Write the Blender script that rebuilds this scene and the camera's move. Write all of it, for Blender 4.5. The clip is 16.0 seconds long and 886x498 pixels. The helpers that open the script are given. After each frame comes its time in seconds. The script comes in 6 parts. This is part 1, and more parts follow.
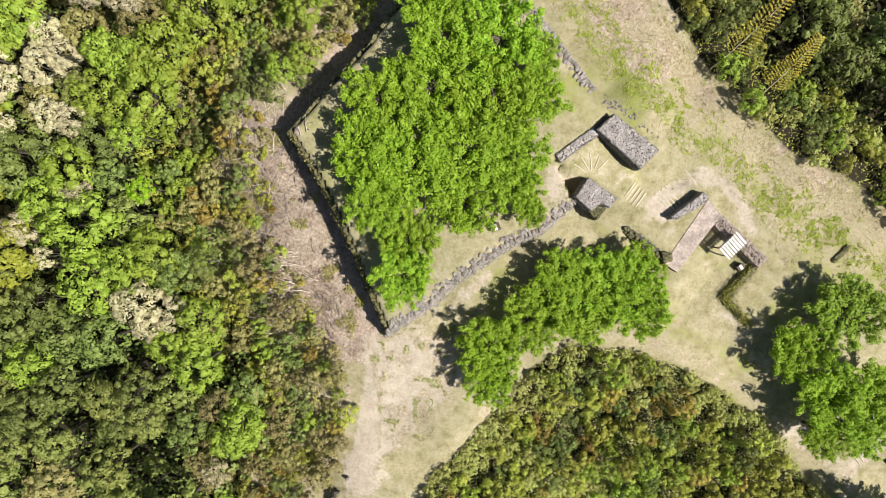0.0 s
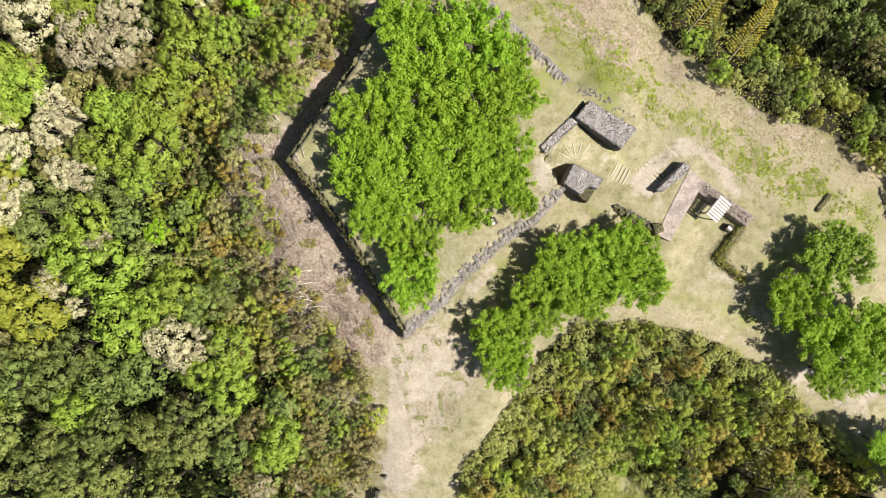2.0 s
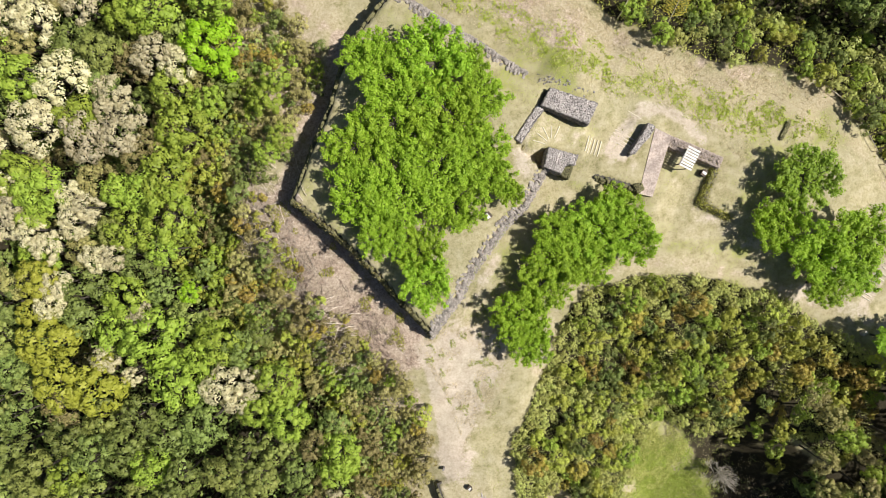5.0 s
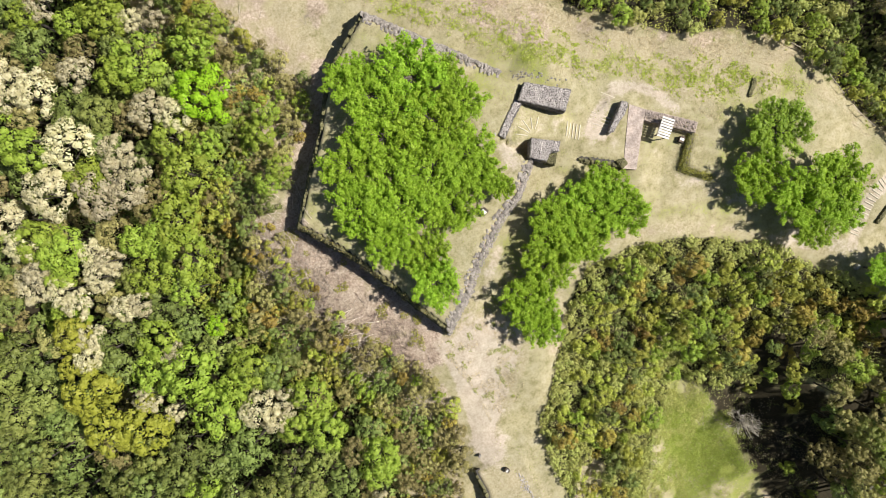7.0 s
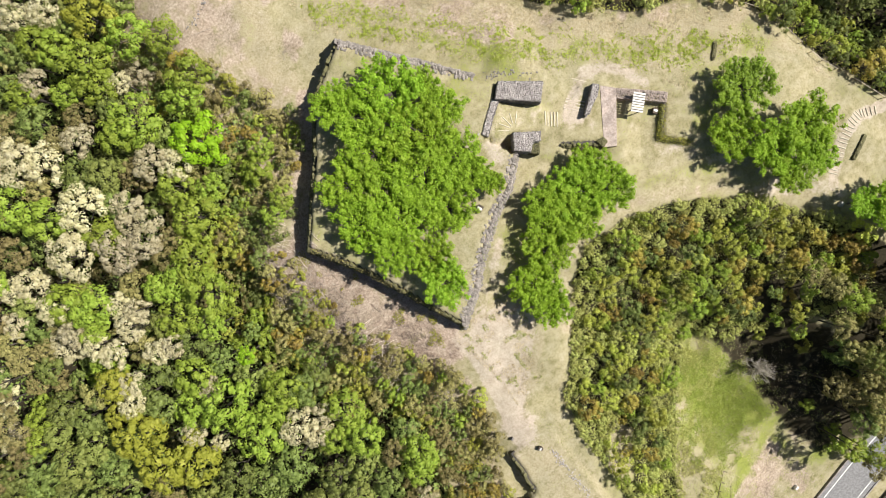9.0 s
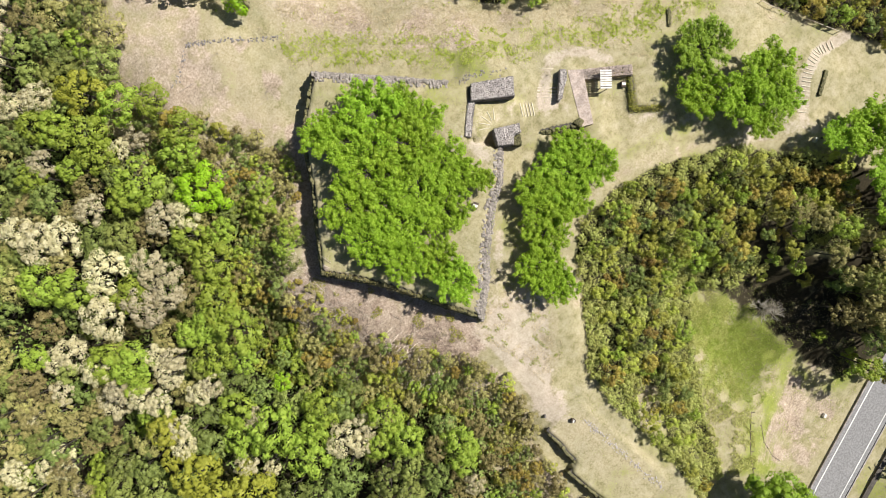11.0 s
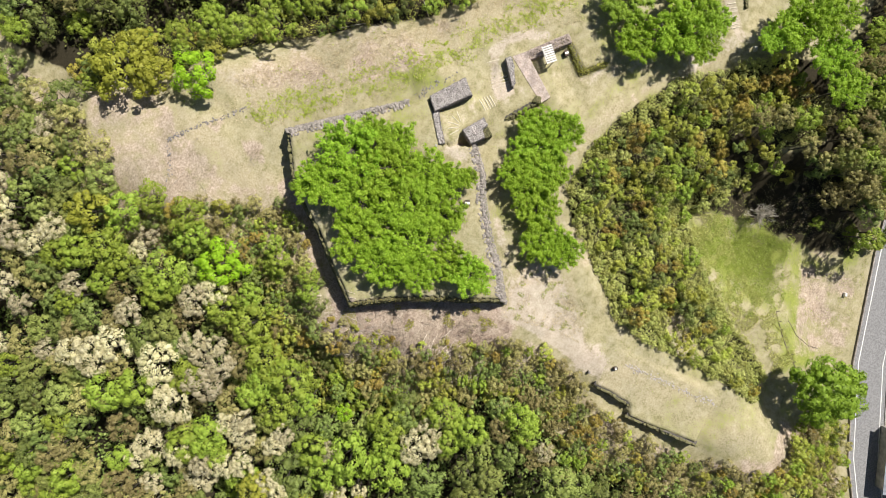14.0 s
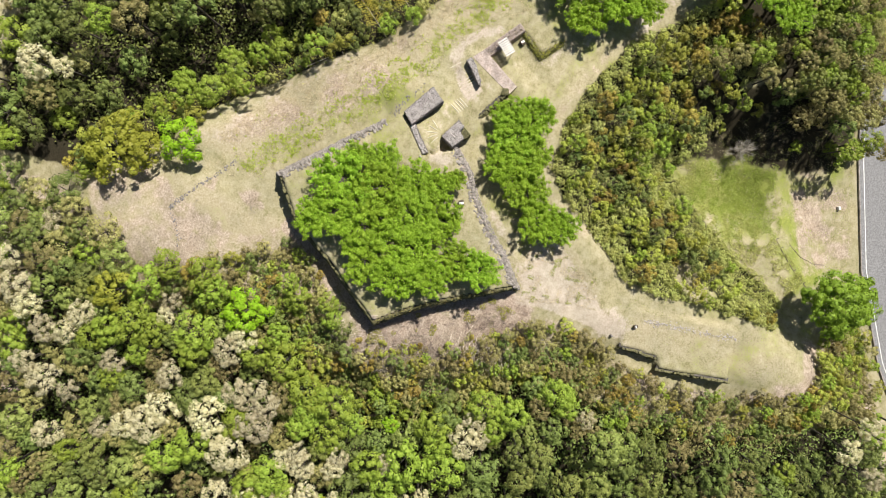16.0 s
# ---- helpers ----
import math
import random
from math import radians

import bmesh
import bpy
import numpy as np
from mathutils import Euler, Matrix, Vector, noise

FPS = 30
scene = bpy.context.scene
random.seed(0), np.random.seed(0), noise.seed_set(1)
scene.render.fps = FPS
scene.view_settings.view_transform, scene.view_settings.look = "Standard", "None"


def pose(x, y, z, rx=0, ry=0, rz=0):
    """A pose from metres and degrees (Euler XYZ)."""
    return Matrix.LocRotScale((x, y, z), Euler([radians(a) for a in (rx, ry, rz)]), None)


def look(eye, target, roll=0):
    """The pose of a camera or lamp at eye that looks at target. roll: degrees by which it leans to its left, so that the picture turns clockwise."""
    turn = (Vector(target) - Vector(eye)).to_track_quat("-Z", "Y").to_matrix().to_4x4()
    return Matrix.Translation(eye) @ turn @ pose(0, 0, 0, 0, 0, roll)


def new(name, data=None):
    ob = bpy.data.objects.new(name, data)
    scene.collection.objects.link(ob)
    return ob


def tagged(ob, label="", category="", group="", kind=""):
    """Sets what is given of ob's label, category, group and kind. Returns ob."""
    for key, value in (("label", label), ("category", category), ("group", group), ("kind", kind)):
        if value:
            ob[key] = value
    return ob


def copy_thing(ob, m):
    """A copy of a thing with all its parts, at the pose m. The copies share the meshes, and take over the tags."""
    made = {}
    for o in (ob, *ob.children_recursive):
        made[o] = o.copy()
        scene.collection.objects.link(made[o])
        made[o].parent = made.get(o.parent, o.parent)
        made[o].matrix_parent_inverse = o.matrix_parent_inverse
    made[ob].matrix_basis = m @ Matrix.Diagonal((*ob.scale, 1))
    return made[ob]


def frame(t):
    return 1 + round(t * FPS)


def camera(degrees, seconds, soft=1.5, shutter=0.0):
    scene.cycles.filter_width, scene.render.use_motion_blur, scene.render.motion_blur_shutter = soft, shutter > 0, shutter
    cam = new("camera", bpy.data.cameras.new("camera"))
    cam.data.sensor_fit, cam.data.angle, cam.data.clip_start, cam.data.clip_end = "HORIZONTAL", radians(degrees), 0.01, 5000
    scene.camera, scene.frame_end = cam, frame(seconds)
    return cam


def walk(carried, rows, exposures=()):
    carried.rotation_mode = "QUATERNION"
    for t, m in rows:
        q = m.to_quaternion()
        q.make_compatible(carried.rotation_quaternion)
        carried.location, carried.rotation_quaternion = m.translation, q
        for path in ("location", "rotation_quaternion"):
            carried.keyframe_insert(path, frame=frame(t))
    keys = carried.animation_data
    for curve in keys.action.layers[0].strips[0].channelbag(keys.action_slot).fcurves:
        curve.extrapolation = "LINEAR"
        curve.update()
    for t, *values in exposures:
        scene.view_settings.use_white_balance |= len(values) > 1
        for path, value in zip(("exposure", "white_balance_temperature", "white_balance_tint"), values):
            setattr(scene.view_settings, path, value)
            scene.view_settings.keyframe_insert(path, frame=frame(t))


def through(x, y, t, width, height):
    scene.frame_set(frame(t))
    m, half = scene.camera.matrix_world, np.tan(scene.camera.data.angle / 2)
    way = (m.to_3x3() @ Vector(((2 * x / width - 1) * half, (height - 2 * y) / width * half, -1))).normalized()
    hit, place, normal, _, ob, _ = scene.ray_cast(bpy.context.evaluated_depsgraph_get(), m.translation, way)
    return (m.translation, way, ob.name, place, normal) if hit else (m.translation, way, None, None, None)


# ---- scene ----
cam = camera(70, 16.0, soft=0.8)
walk(cam, [
    (0, pose(6.797, 14.511, 69.325, -3.548, -0.096, -0.072)),
    (1.5, pose(7.109, 14.607, 72.352, -3.497, 0.031, -5.792)),
    (3.5, pose(7.508, 14.786, 76.509, -3.338, 0.127, -14.030)),
    (7, pose(8.192, 15.113, 84.117, -3.396, 0.221, -29.297)),
    (9, pose(8.659, 15.272, 88.591, -3.427, 0.215, -38.362)),
    (12.5, pose(9.570, 15.479, 96.730, -3.493, 0.141, -56.945)),
    (14.5, pose(10.159, 15.480, 101.213, -3.450, 0.035, -68.816)),
    (16, pose(10.650, 15.477, 104.657, -3.395, -0.096, -78.445)),
], exposures=[(0, 0.36), (16, 0.36)])

# ---- daylight: clear late-morning sun and sky ----
SUN_ELEV, SUN_AZ = radians(52), math.atan2(-0.33, 0.94)
world = bpy.data.worlds.new("world")
scene.world = world
world.use_nodes = True
wn = world.node_tree
sky = wn.nodes.new("ShaderNodeTexSky")
sky.sky_type, sky.sun_disc = "NISHITA", False
sky.sun_elevation, sky.sun_rotation = SUN_ELEV, math.pi / 2 - SUN_AZ
background = wn.nodes["Background"]
background.inputs["Strength"].default_value = 0.041
wn.links.new(sky.outputs["Color"], background.inputs["Color"])
sun = new("sun", bpy.data.lights.new("sun", "SUN"))
sun.data.energy, sun.data.angle, sun.data.color = 5.0, radians(0.5), (1.0, 0.96, 0.88)
to_sun = Vector((math.cos(SUN_ELEV) * math.cos(SUN_AZ), math.cos(SUN_ELEV) * math.sin(SUN_AZ), math.sin(SUN_ELEV)))
sun.matrix_world = look(to_sun * 200, (0, 0, 0))

rng = np.random.default_rng(7)
rnd = random.Random(11)


# ---- materials ----
def shader(name):
    m = bpy.data.materials.new(name)
    m.use_nodes = True
    return m, m.node_tree, m.node_tree.nodes["Principled BSDF"]


def node(tree, kind, **values):
    n = tree.nodes.new(kind)
    for key, value in values.items():
        n.inputs[key.replace("_", " ")].default_value = value
    return n


def ramp(tree, stops):
    r = tree.nodes.new("ShaderNodeValToRGB")
    while len(r.color_ramp.elements) < len(stops):
        r.color_ramp.elements.new(0.5)
    for e, (at, c) in zip(r.color_ramp.elements, stops):
        e.position, e.color = at, (*c, 1)
    return r


def mixed(tree, fac, a, b, blend="MIX"):
    n = tree.nodes.new("ShaderNodeMix")
    n.data_type, n.blend_type = "RGBA", blend
    for socket, value in ((n.inputs[0], fac), (n.inputs[6], a), (n.inputs[7], b)):
        if isinstance(value, bpy.types.NodeSocket):
            tree.links.new(value, socket)
        elif isinstance(value, tuple):
            socket.default_value = (*value, 1)
        else:
            socket.default_value = value
    return n.outputs[2]


def bumped(tree, bsdf, height, strength, distance):
    b = node(tree, "ShaderNodeBump", Strength=strength, Distance=distance)
    tree.links.new(height, b.inputs["Height"])
    tree.links.new(b.outputs["Normal"], bsdf.inputs["Normal"])


def leaf_material(name, stops, through=0.3, rough=0.55, tree_spread=0.35):
    """Leaves: a hue for each clump and a small shift for each leaf and each tree, some light through the blade."""
    m, t, b = shader(name)
    geo = t.nodes.new("ShaderNodeNewGeometry")
    co = t.nodes.new("ShaderNodeTexCoord")
    clump = node(t, "ShaderNodeTexNoise", Scale=1.15, Detail=3.0, Roughness=0.6)
    t.links.new(co.outputs["Object"], clump.inputs["Vector"])
    spread = node(t, "ShaderNodeMapRange")
    spread.inputs["From Min"].default_value, spread.inputs["From Max"].default_value = 0.32, 0.68
    t.links.new(clump.outputs["Fac"], spread.inputs["Value"])
    fac = t.nodes.new("ShaderNodeMix")
    fac.inputs[0].default_value = 0.3
    t.links.new(spread.outputs[0], fac.inputs[2])
    t.links.new(geo.outputs["Random Per Island"], fac.inputs[3])
    r = ramp(t, stops)
    t.links.new(fac.outputs[0], r.inputs[0])
    info = t.nodes.new("ShaderNodeObjectInfo")
    hsv = node(t, "ShaderNodeHueSaturation")
    for out, lo, hi in (("Hue", 0.5 - 0.035 * tree_spread, 0.5 + 0.035 * tree_spread), ("Value", 1 - tree_spread * 0.6, 1 + tree_spread * 0.6)):
        mr = node(t, "ShaderNodeMapRange")
        mr.inputs["To Min"].default_value, mr.inputs["To Max"].default_value = lo, hi
        t.links.new(info.outputs["Random"], mr.inputs["Value"])
        t.links.new(mr.outputs[0], hsv.inputs[out])
    t.links.new(r.outputs[0], hsv.inputs["Color"])
    t.links.new(hsv.outputs[0], b.inputs["Base Color"])
    b.inputs["Roughness"].default_value = rough
    b.inputs["Specular IOR Level"].default_value = 0.3
    tr = t.nodes.new("ShaderNodeBsdfTranslucent")
    t.links.new(hsv.outputs[0], tr.inputs["Color"])
    mix = t.nodes.new("ShaderNodeMixShader")
    mix.inputs[0].default_value = through
    t.links.new(b.outputs[0], mix.inputs[1])
    t.links.new(tr.outputs[0], mix.inputs[2])
    t.links.new(mix.outputs[0], t.nodes["Material Output"].inputs["Surface"])
    return m


def rough_material(name, stops, scale, bump=0.5, distance=0.05, rough=0.9, vary=0.3):
    """Stone, soil, wood, bark: noise at two scales, a shift for each piece, fine relief."""
    m, t, b = shader(name)
    co = t.nodes.new("ShaderNodeTexCoord")
    n1 = node(t, "ShaderNodeTexNoise", Scale=scale, Detail=8.0, Roughness=0.65)
    n2 = node(t, "ShaderNodeTexNoise", Scale=scale * 0.17, Detail=3.0)
    for n in (n1, n2):
        t.links.new(co.outputs["Object"], n.inputs["Vector"])
    r = ramp(t, stops)
    t.links.new(n1.outputs["Fac"], r.inputs[0])
    info = t.nodes.new("ShaderNodeObjectInfo")
    mr = node(t, "ShaderNodeMapRange")
    mr.inputs["To Min"].default_value, mr.inputs["To Max"].default_value = 1 - vary, 1 + vary
    t.links.new(info.outputs["Random"], mr.inputs["Value"])
    geo = t.nodes.new("ShaderNodeNewGeometry")
    mr2 = node(t, "ShaderNodeMapRange")
    mr2.inputs["To Min"].default_value, mr2.inputs["To Max"].default_value = 1 - vary, 1 + vary
    t.links.new(geo.outputs["Random Per Island"], mr2.inputs["Value"])
    r2 = ramp(t, [(0.35, (0.72, 0.72, 0.72)), (0.65, (1.15, 1.15, 1.15))])
    t.links.new(n2.outputs["Fac"], r2.inputs[0])
    c = mixed(t, 1.0, r.outputs[0], r2.outputs[0], "MULTIPLY")
    hsv = node(t, "ShaderNodeHueSaturation")
    mul = t.nodes.new("ShaderNodeMath")
    mul.operation = "MULTIPLY"
    t.links.new(mr.outputs[0], mul.inputs[0])
    t.links.new(mr2.outputs[0], mul.inputs[1])
    t.links.new(mul.outputs[0], hsv.inputs["Value"])
    t.links.new(c, hsv.inputs["Color"])
    t.links.new(hsv.outputs[0], b.inputs["Base Color"])
    b.inputs["Roughness"].default_value = rough
    bumped(t, b, n1.outputs["Fac"], bump, distance)
    return m


CHERRY = leaf_material("cherry leaves", [(0, (0.18, 0.29, 0.018)), (0.5, (0.31, 0.475, 0.032)), (1, (0.47, 0.63, 0.075))], 0.38, tree_spread=0.2)
FRESH = leaf_material("fresh leaves", [(0, (0.19, 0.26, 0.032)), (0.5, (0.305, 0.4, 0.05)), (1, (0.44, 0.52, 0.085))], 0.22, tree_spread=0.28)
DARKG = leaf_material("dark evergreen leaves", [(0, (0.095, 0.125, 0.032)), (0.5, (0.18, 0.225, 0.052)), (1, (0.3, 0.345, 0.095))], 0.1, tree_spread=0.4)
LAUREL = leaf_material("laurel leaves", [(0, (0.15, 0.185, 0.042)), (0.5, (0.27, 0.315, 0.075)), (1, (0.4, 0.445, 0.125))], 0.12, tree_spread=0.35)
OLIVE = leaf_material("bronze olive leaves", [(0, (0.2, 0.175, 0.07)), (0.5, (0.325, 0.29, 0.105)), (0.85, (0.45, 0.405, 0.16)), (1, (0.43, 0.31, 0.15))], 0.15, tree_spread=0.5)
RUST = leaf_material("rusty young leaves", [(0, (0.2, 0.15, 0.035)), (0.5, (0.36, 0.275, 0.06)), (0.8, (0.48, 0.4, 0.08)), (1, (0.5, 0.47, 0.09))], 0.2, tree_spread=0.45)
CREAM = leaf_material("cream blossom", [(0, (0.36, 0.31, 0.16)), (0.2, (0.5, 0.45, 0.25)), (0.5, (0.65, 0.59, 0.37)), (1, (0.78, 0.72, 0.5))], 0.28, tree_spread=0.4)
LIMEM = leaf_material("lime leaves", [(0, (0.26, 0.44, 0.016)), (1, (0.45, 0.68, 0.04))], 0.34, tree_spread=0.1)
YELLOWM = leaf_material("yellow green leaves", [(0, (0.26, 0.28, 0.03)), (0.6, (0.4, 0.405, 0.055)), (1, (0.52, 0.51, 0.11))], 0.3, tree_spread=0.15)
SHRUB = leaf_material("scrub leaves", [(0, (0.23, 0.255, 0.035)), (0.5, (0.41, 0.43, 0.07)), (1, (0.56, 0.56, 0.12))], 0.18, tree_spread=0.5)
SEDGE = leaf_material("bamboo grass leaves", [(0, (0.3, 0.33, 0.08)), (0.5, (0.48, 0.5, 0.145)), (1, (0.64, 0.64, 0.23))], 0.18, tree_spread=0.3)
DEADLEAF = leaf_material("fallen leaves and chips", [(0, (0.22, 0.15, 0.11)), (0.6, (0.42, 0.32, 0.26)), (1, (0.62, 0.53, 0.46))], 0.1, tree_spread=0.1)
STRAW = leaf_material("dry grass blades", [(0, (0.32, 0.26, 0.14)), (0.5, (0.52, 0.43, 0.27)), (1, (0.68, 0.59, 0.42))], 0.2, tree_spread=0.1)
BLADES = leaf_material("green grass blades", [(0, (0.24, 0.28, 0.06)), (0.6, (0.34, 0.38, 0.09)), (1, (0.46, 0.47, 0.15))], 0.22, tree_spread=0.1)
GRANDM = leaf_material("deep green leaves", [(0, (0.15, 0.235, 0.02)), (0.5, (0.25, 0.375, 0.032)), (1, (0.36, 0.49, 0.055))], 0.25, tree_spread=0.1)
MEADOW = leaf_material("meadow grass", [(0, (0.22, 0.27, 0.04)), (0.6, (0.31, 0.37, 0.06)), (1, (0.42, 0.46, 0.12))], 0.25, tree_spread=0.1)
WEEDS = leaf_material("broad weed leaves", [(0, (0.27, 0.33, 0.04)), (0.5, (0.4, 0.47, 0.07)), (1, (0.53, 0.57, 0.14))], 0.25, tree_spread=0.1)
BARK = rough_material("bark", [(0.3, (0.05, 0.04, 0.032)), (0.7, (0.13, 0.11, 0.09))], 9, 0.8, 0.03)
DEADWOOD = rough_material("bleached dead wood", [(0.3, (0.42, 0.34, 0.275)), (0.7, (0.66, 0.575, 0.49))], 9, 0.6, 0.02)
GREYWOOD = rough_material("grey dead wood", [(0.3, (0.27, 0.24, 0.2)), (0.7, (0.46, 0.42, 0.37))], 9, 0.6, 0.02)
STAKEWOOD = rough_material("brown stake wood", [(0.3, (0.16, 0.12, 0.09)), (0.7, (0.32, 0.26, 0.2))], 9, 0.6, 0.02)
STONE = rough_material("weathered stone", [(0.25, (0.13, 0.115, 0.11)), (0.5, (0.255, 0.23, 0.22)), (0.75, (0.42, 0.385, 0.36))], 5, 0.7, 0.05, vary=0.28)
# Moss tones, with the shade of the wall faces mixed into the colour.
MOSSY_SHADE = rough_material("mossy stone", [(0.3, (0.07, 0.065, 0.03)), (0.5, (0.15, 0.14, 0.06)), (0.75, (0.28, 0.25, 0.17))], 5, 0.7, 0.05, vary=0.28)
WALL_STONE = rough_material("grey wall stone", [(0.25, (0.2, 0.175, 0.155)), (0.5, (0.35, 0.31, 0.28)), (0.8, (0.56, 0.5, 0.46))], 6, 0.7, 0.04, vary=0.25)
PALE_STONE = rough_material("pale rubble stone", [(0.25, (0.29, 0.255, 0.24)), (0.5, (0.47, 0.425, 0.405)), (0.8, (0.67, 0.61, 0.58))], 6, 0.7, 0.04, vary=0.17)
# Earth core made darker to paint shade between the stones of shaded faces.
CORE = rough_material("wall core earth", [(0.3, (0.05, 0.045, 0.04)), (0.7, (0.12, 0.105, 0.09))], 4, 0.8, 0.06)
GRAVEL = rough_material("brown gravel", [(0.3, (0.24, 0.185, 0.16)), (0.5, (0.4, 0.325, 0.285)), (0.72, (0.54, 0.46, 0.41))], 5, 0.9, 0.05, vary=0.12)
LOG = rough_material("pale cut log", [(0.3, (0.5, 0.44, 0.32)), (0.7, (0.72, 0.67, 0.54))], 6, 0.3, 0.01, vary=0.12)
POST = rough_material("dark timber", [(0.3, (0.06, 0.045, 0.035)), (0.7, (0.13, 0.1, 0.08))], 12, 0.4, 0.01)
PLANK = rough_material("silver roof plank", [(0.3, (0.6, 0.56, 0.52)), (0.7, (0.8, 0.77, 0.73))], 8, 0.3, 0.01, rough=0.6, vary=0.06)
WHITE = rough_material("white painted board", [(0.3, (0.7, 0.69, 0.66)), (0.7, (0.82, 0.81, 0.79))], 8, 0.2, 0.005, rough=0.5, vary=0.04)
ASPHALT = rough_material("asphalt", [(0.3, (0.235, 0.23, 0.235)), (0.7, (0.275, 0.27, 0.275))], 20, 0.2, 0.006, vary=0.02)
CONCRETE = rough_material("concrete", [(0.3, (0.4, 0.38, 0.35)), (0.7, (0.55, 0.53, 0.49))], 6, 0.3, 0.01, vary=0.08)


def ground_material():
    """One sheet of ground: turf, sand, straw, lush grass, bare soil and leaf litter darkened with painted shade,
    blended by painted coverage with ragged edges.
    """
    m, t, b = shader("ground")
    co = t.nodes.new("ShaderNodeTexCoord")

    def tex(scale, detail=6.0, rough=0.6):
        n = node(t, "ShaderNodeTexNoise", Scale=scale, Detail=detail, Roughness=rough)
        t.links.new(co.outputs["Object"], n.inputs["Vector"])
        return n.outputs["Fac"]

    fine, mid, wide = tex(3.0, 9.0, 0.78), tex(0.75, 6.0, 0.65), tex(0.16, 4.0, 0.5)

    def tone(fac, stops):
        r = ramp(t, stops)
        t.links.new(fac, r.inputs[0])
        return r.outputs[0]

    turf = mixed(t, 1.0, tone(mid, [(0.3, (0.24, 0.216, 0.113)), (0.5, (0.355, 0.315, 0.2)), (0.72, (0.435, 0.383, 0.282))]),
                 tone(fine, [(0.3, (0.8, 0.82, 0.74)), (0.48, (1.05, 1.05, 1.03)), (0.7, (1.18, 1.17, 1.16))]), "MULTIPLY")
    sand = mixed(t, 1.0, tone(mid, [(0.3, (0.43, 0.36, 0.29)), (0.7, (0.58, 0.505, 0.425))]), tone(fine, [(0.3, (0.82, 0.8, 0.78)), (0.7, (1.1, 1.1, 1.1))]), "MULTIPLY")
    straw = tone(fine, [(0.28, (0.21, 0.185, 0.095)), (0.42, (0.36, 0.305, 0.19)), (0.62, (0.48, 0.415, 0.31)), (0.8, (0.57, 0.51, 0.41))])
    lush = mixed(t, 1.0, mixed(t, mid, (0.18, 0.22, 0.045), (0.33, 0.345, 0.1)), tone(fine, [(0.3, (0.6, 0.62, 0.52)), (0.5, (1.0, 1.0, 0.98)), (0.7, (1.25, 1.22, 1.16))]), "MULTIPLY")
    soil = mixed(t, 1.0, tone(mid, [(0.3, (0.33, 0.26, 0.205)), (0.7, (0.52, 0.435, 0.36))]), tone(fine, [(0.32, (0.5, 0.46, 0.43)), (0.5, (0.95, 0.93, 0.92)), (0.68, (1.3, 1.3, 1.3))]), "MULTIPLY")
    # Litter colour sunk to near black: shade under the trees is painted in.
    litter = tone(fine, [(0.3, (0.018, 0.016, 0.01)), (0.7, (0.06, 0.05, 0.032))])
    colour = turf
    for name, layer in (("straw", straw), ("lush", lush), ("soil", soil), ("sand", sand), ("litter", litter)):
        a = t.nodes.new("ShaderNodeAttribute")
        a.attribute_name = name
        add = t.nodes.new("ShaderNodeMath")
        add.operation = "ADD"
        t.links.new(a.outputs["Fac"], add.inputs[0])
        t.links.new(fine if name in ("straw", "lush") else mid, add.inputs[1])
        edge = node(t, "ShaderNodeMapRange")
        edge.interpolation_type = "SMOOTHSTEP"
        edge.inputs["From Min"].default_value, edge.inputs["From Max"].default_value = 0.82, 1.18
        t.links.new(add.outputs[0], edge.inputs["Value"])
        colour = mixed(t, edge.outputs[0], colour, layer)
    shade = tone(wide, [(0.3, (0.86, 0.88, 0.84)), (0.7, (1.1, 1.08, 1.06))])
    t.links.new(mixed(t, 1.0, colour, shade, "MULTIPLY"), b.inputs["Base Color"])
    b.inputs["Roughness"].default_value = 0.95
    b.inputs["Specular IOR Level"].default_value = 0.1
    bumped(t, b, fine, 0.6, 0.12)
    return m


GROUND = ground_material()


# ---- mesh helpers ----
def mesh_of(name, verts, faces, material, smooth=False):
    me = bpy.data.meshes.new(name)
    me.from_pydata([tuple(v) for v in verts], [], [tuple(f) for f in faces])
    me.materials.append(material)
    if smooth:
        me.polygons.foreach_set("use_smooth", [True] * len(me.polygons))
    me.update()
    return me


def part(name, data, parent, label="", m=None):
    ob = new(name, data)
    ob.parent = parent
    if m is not None:
        ob.matrix_basis = m
    return tagged(ob, label) if label else ob


def quads(name, corners, material):
    """corners: (n, k, 3) array of separate blades or leaves with k corners."""
    n, k = corners.shape[:2]
    me = bpy.data.meshes.new(name)
    me.vertices.add(k * n)
    me.vertices.foreach_set("co", np.ascontiguousarray(corners, dtype=np.float32).ravel())
    me.loops.add(k * n)
    me.loops.foreach_set("vertex_index", np.arange(k * n, dtype=np.int32))
    me.polygons.add(n)
    me.polygons.foreach_set("loop_start", np.arange(0, k * n, k, dtype=np.int32))
    me.materials.append(material)
    me.update(calc_edges=True)
    return me


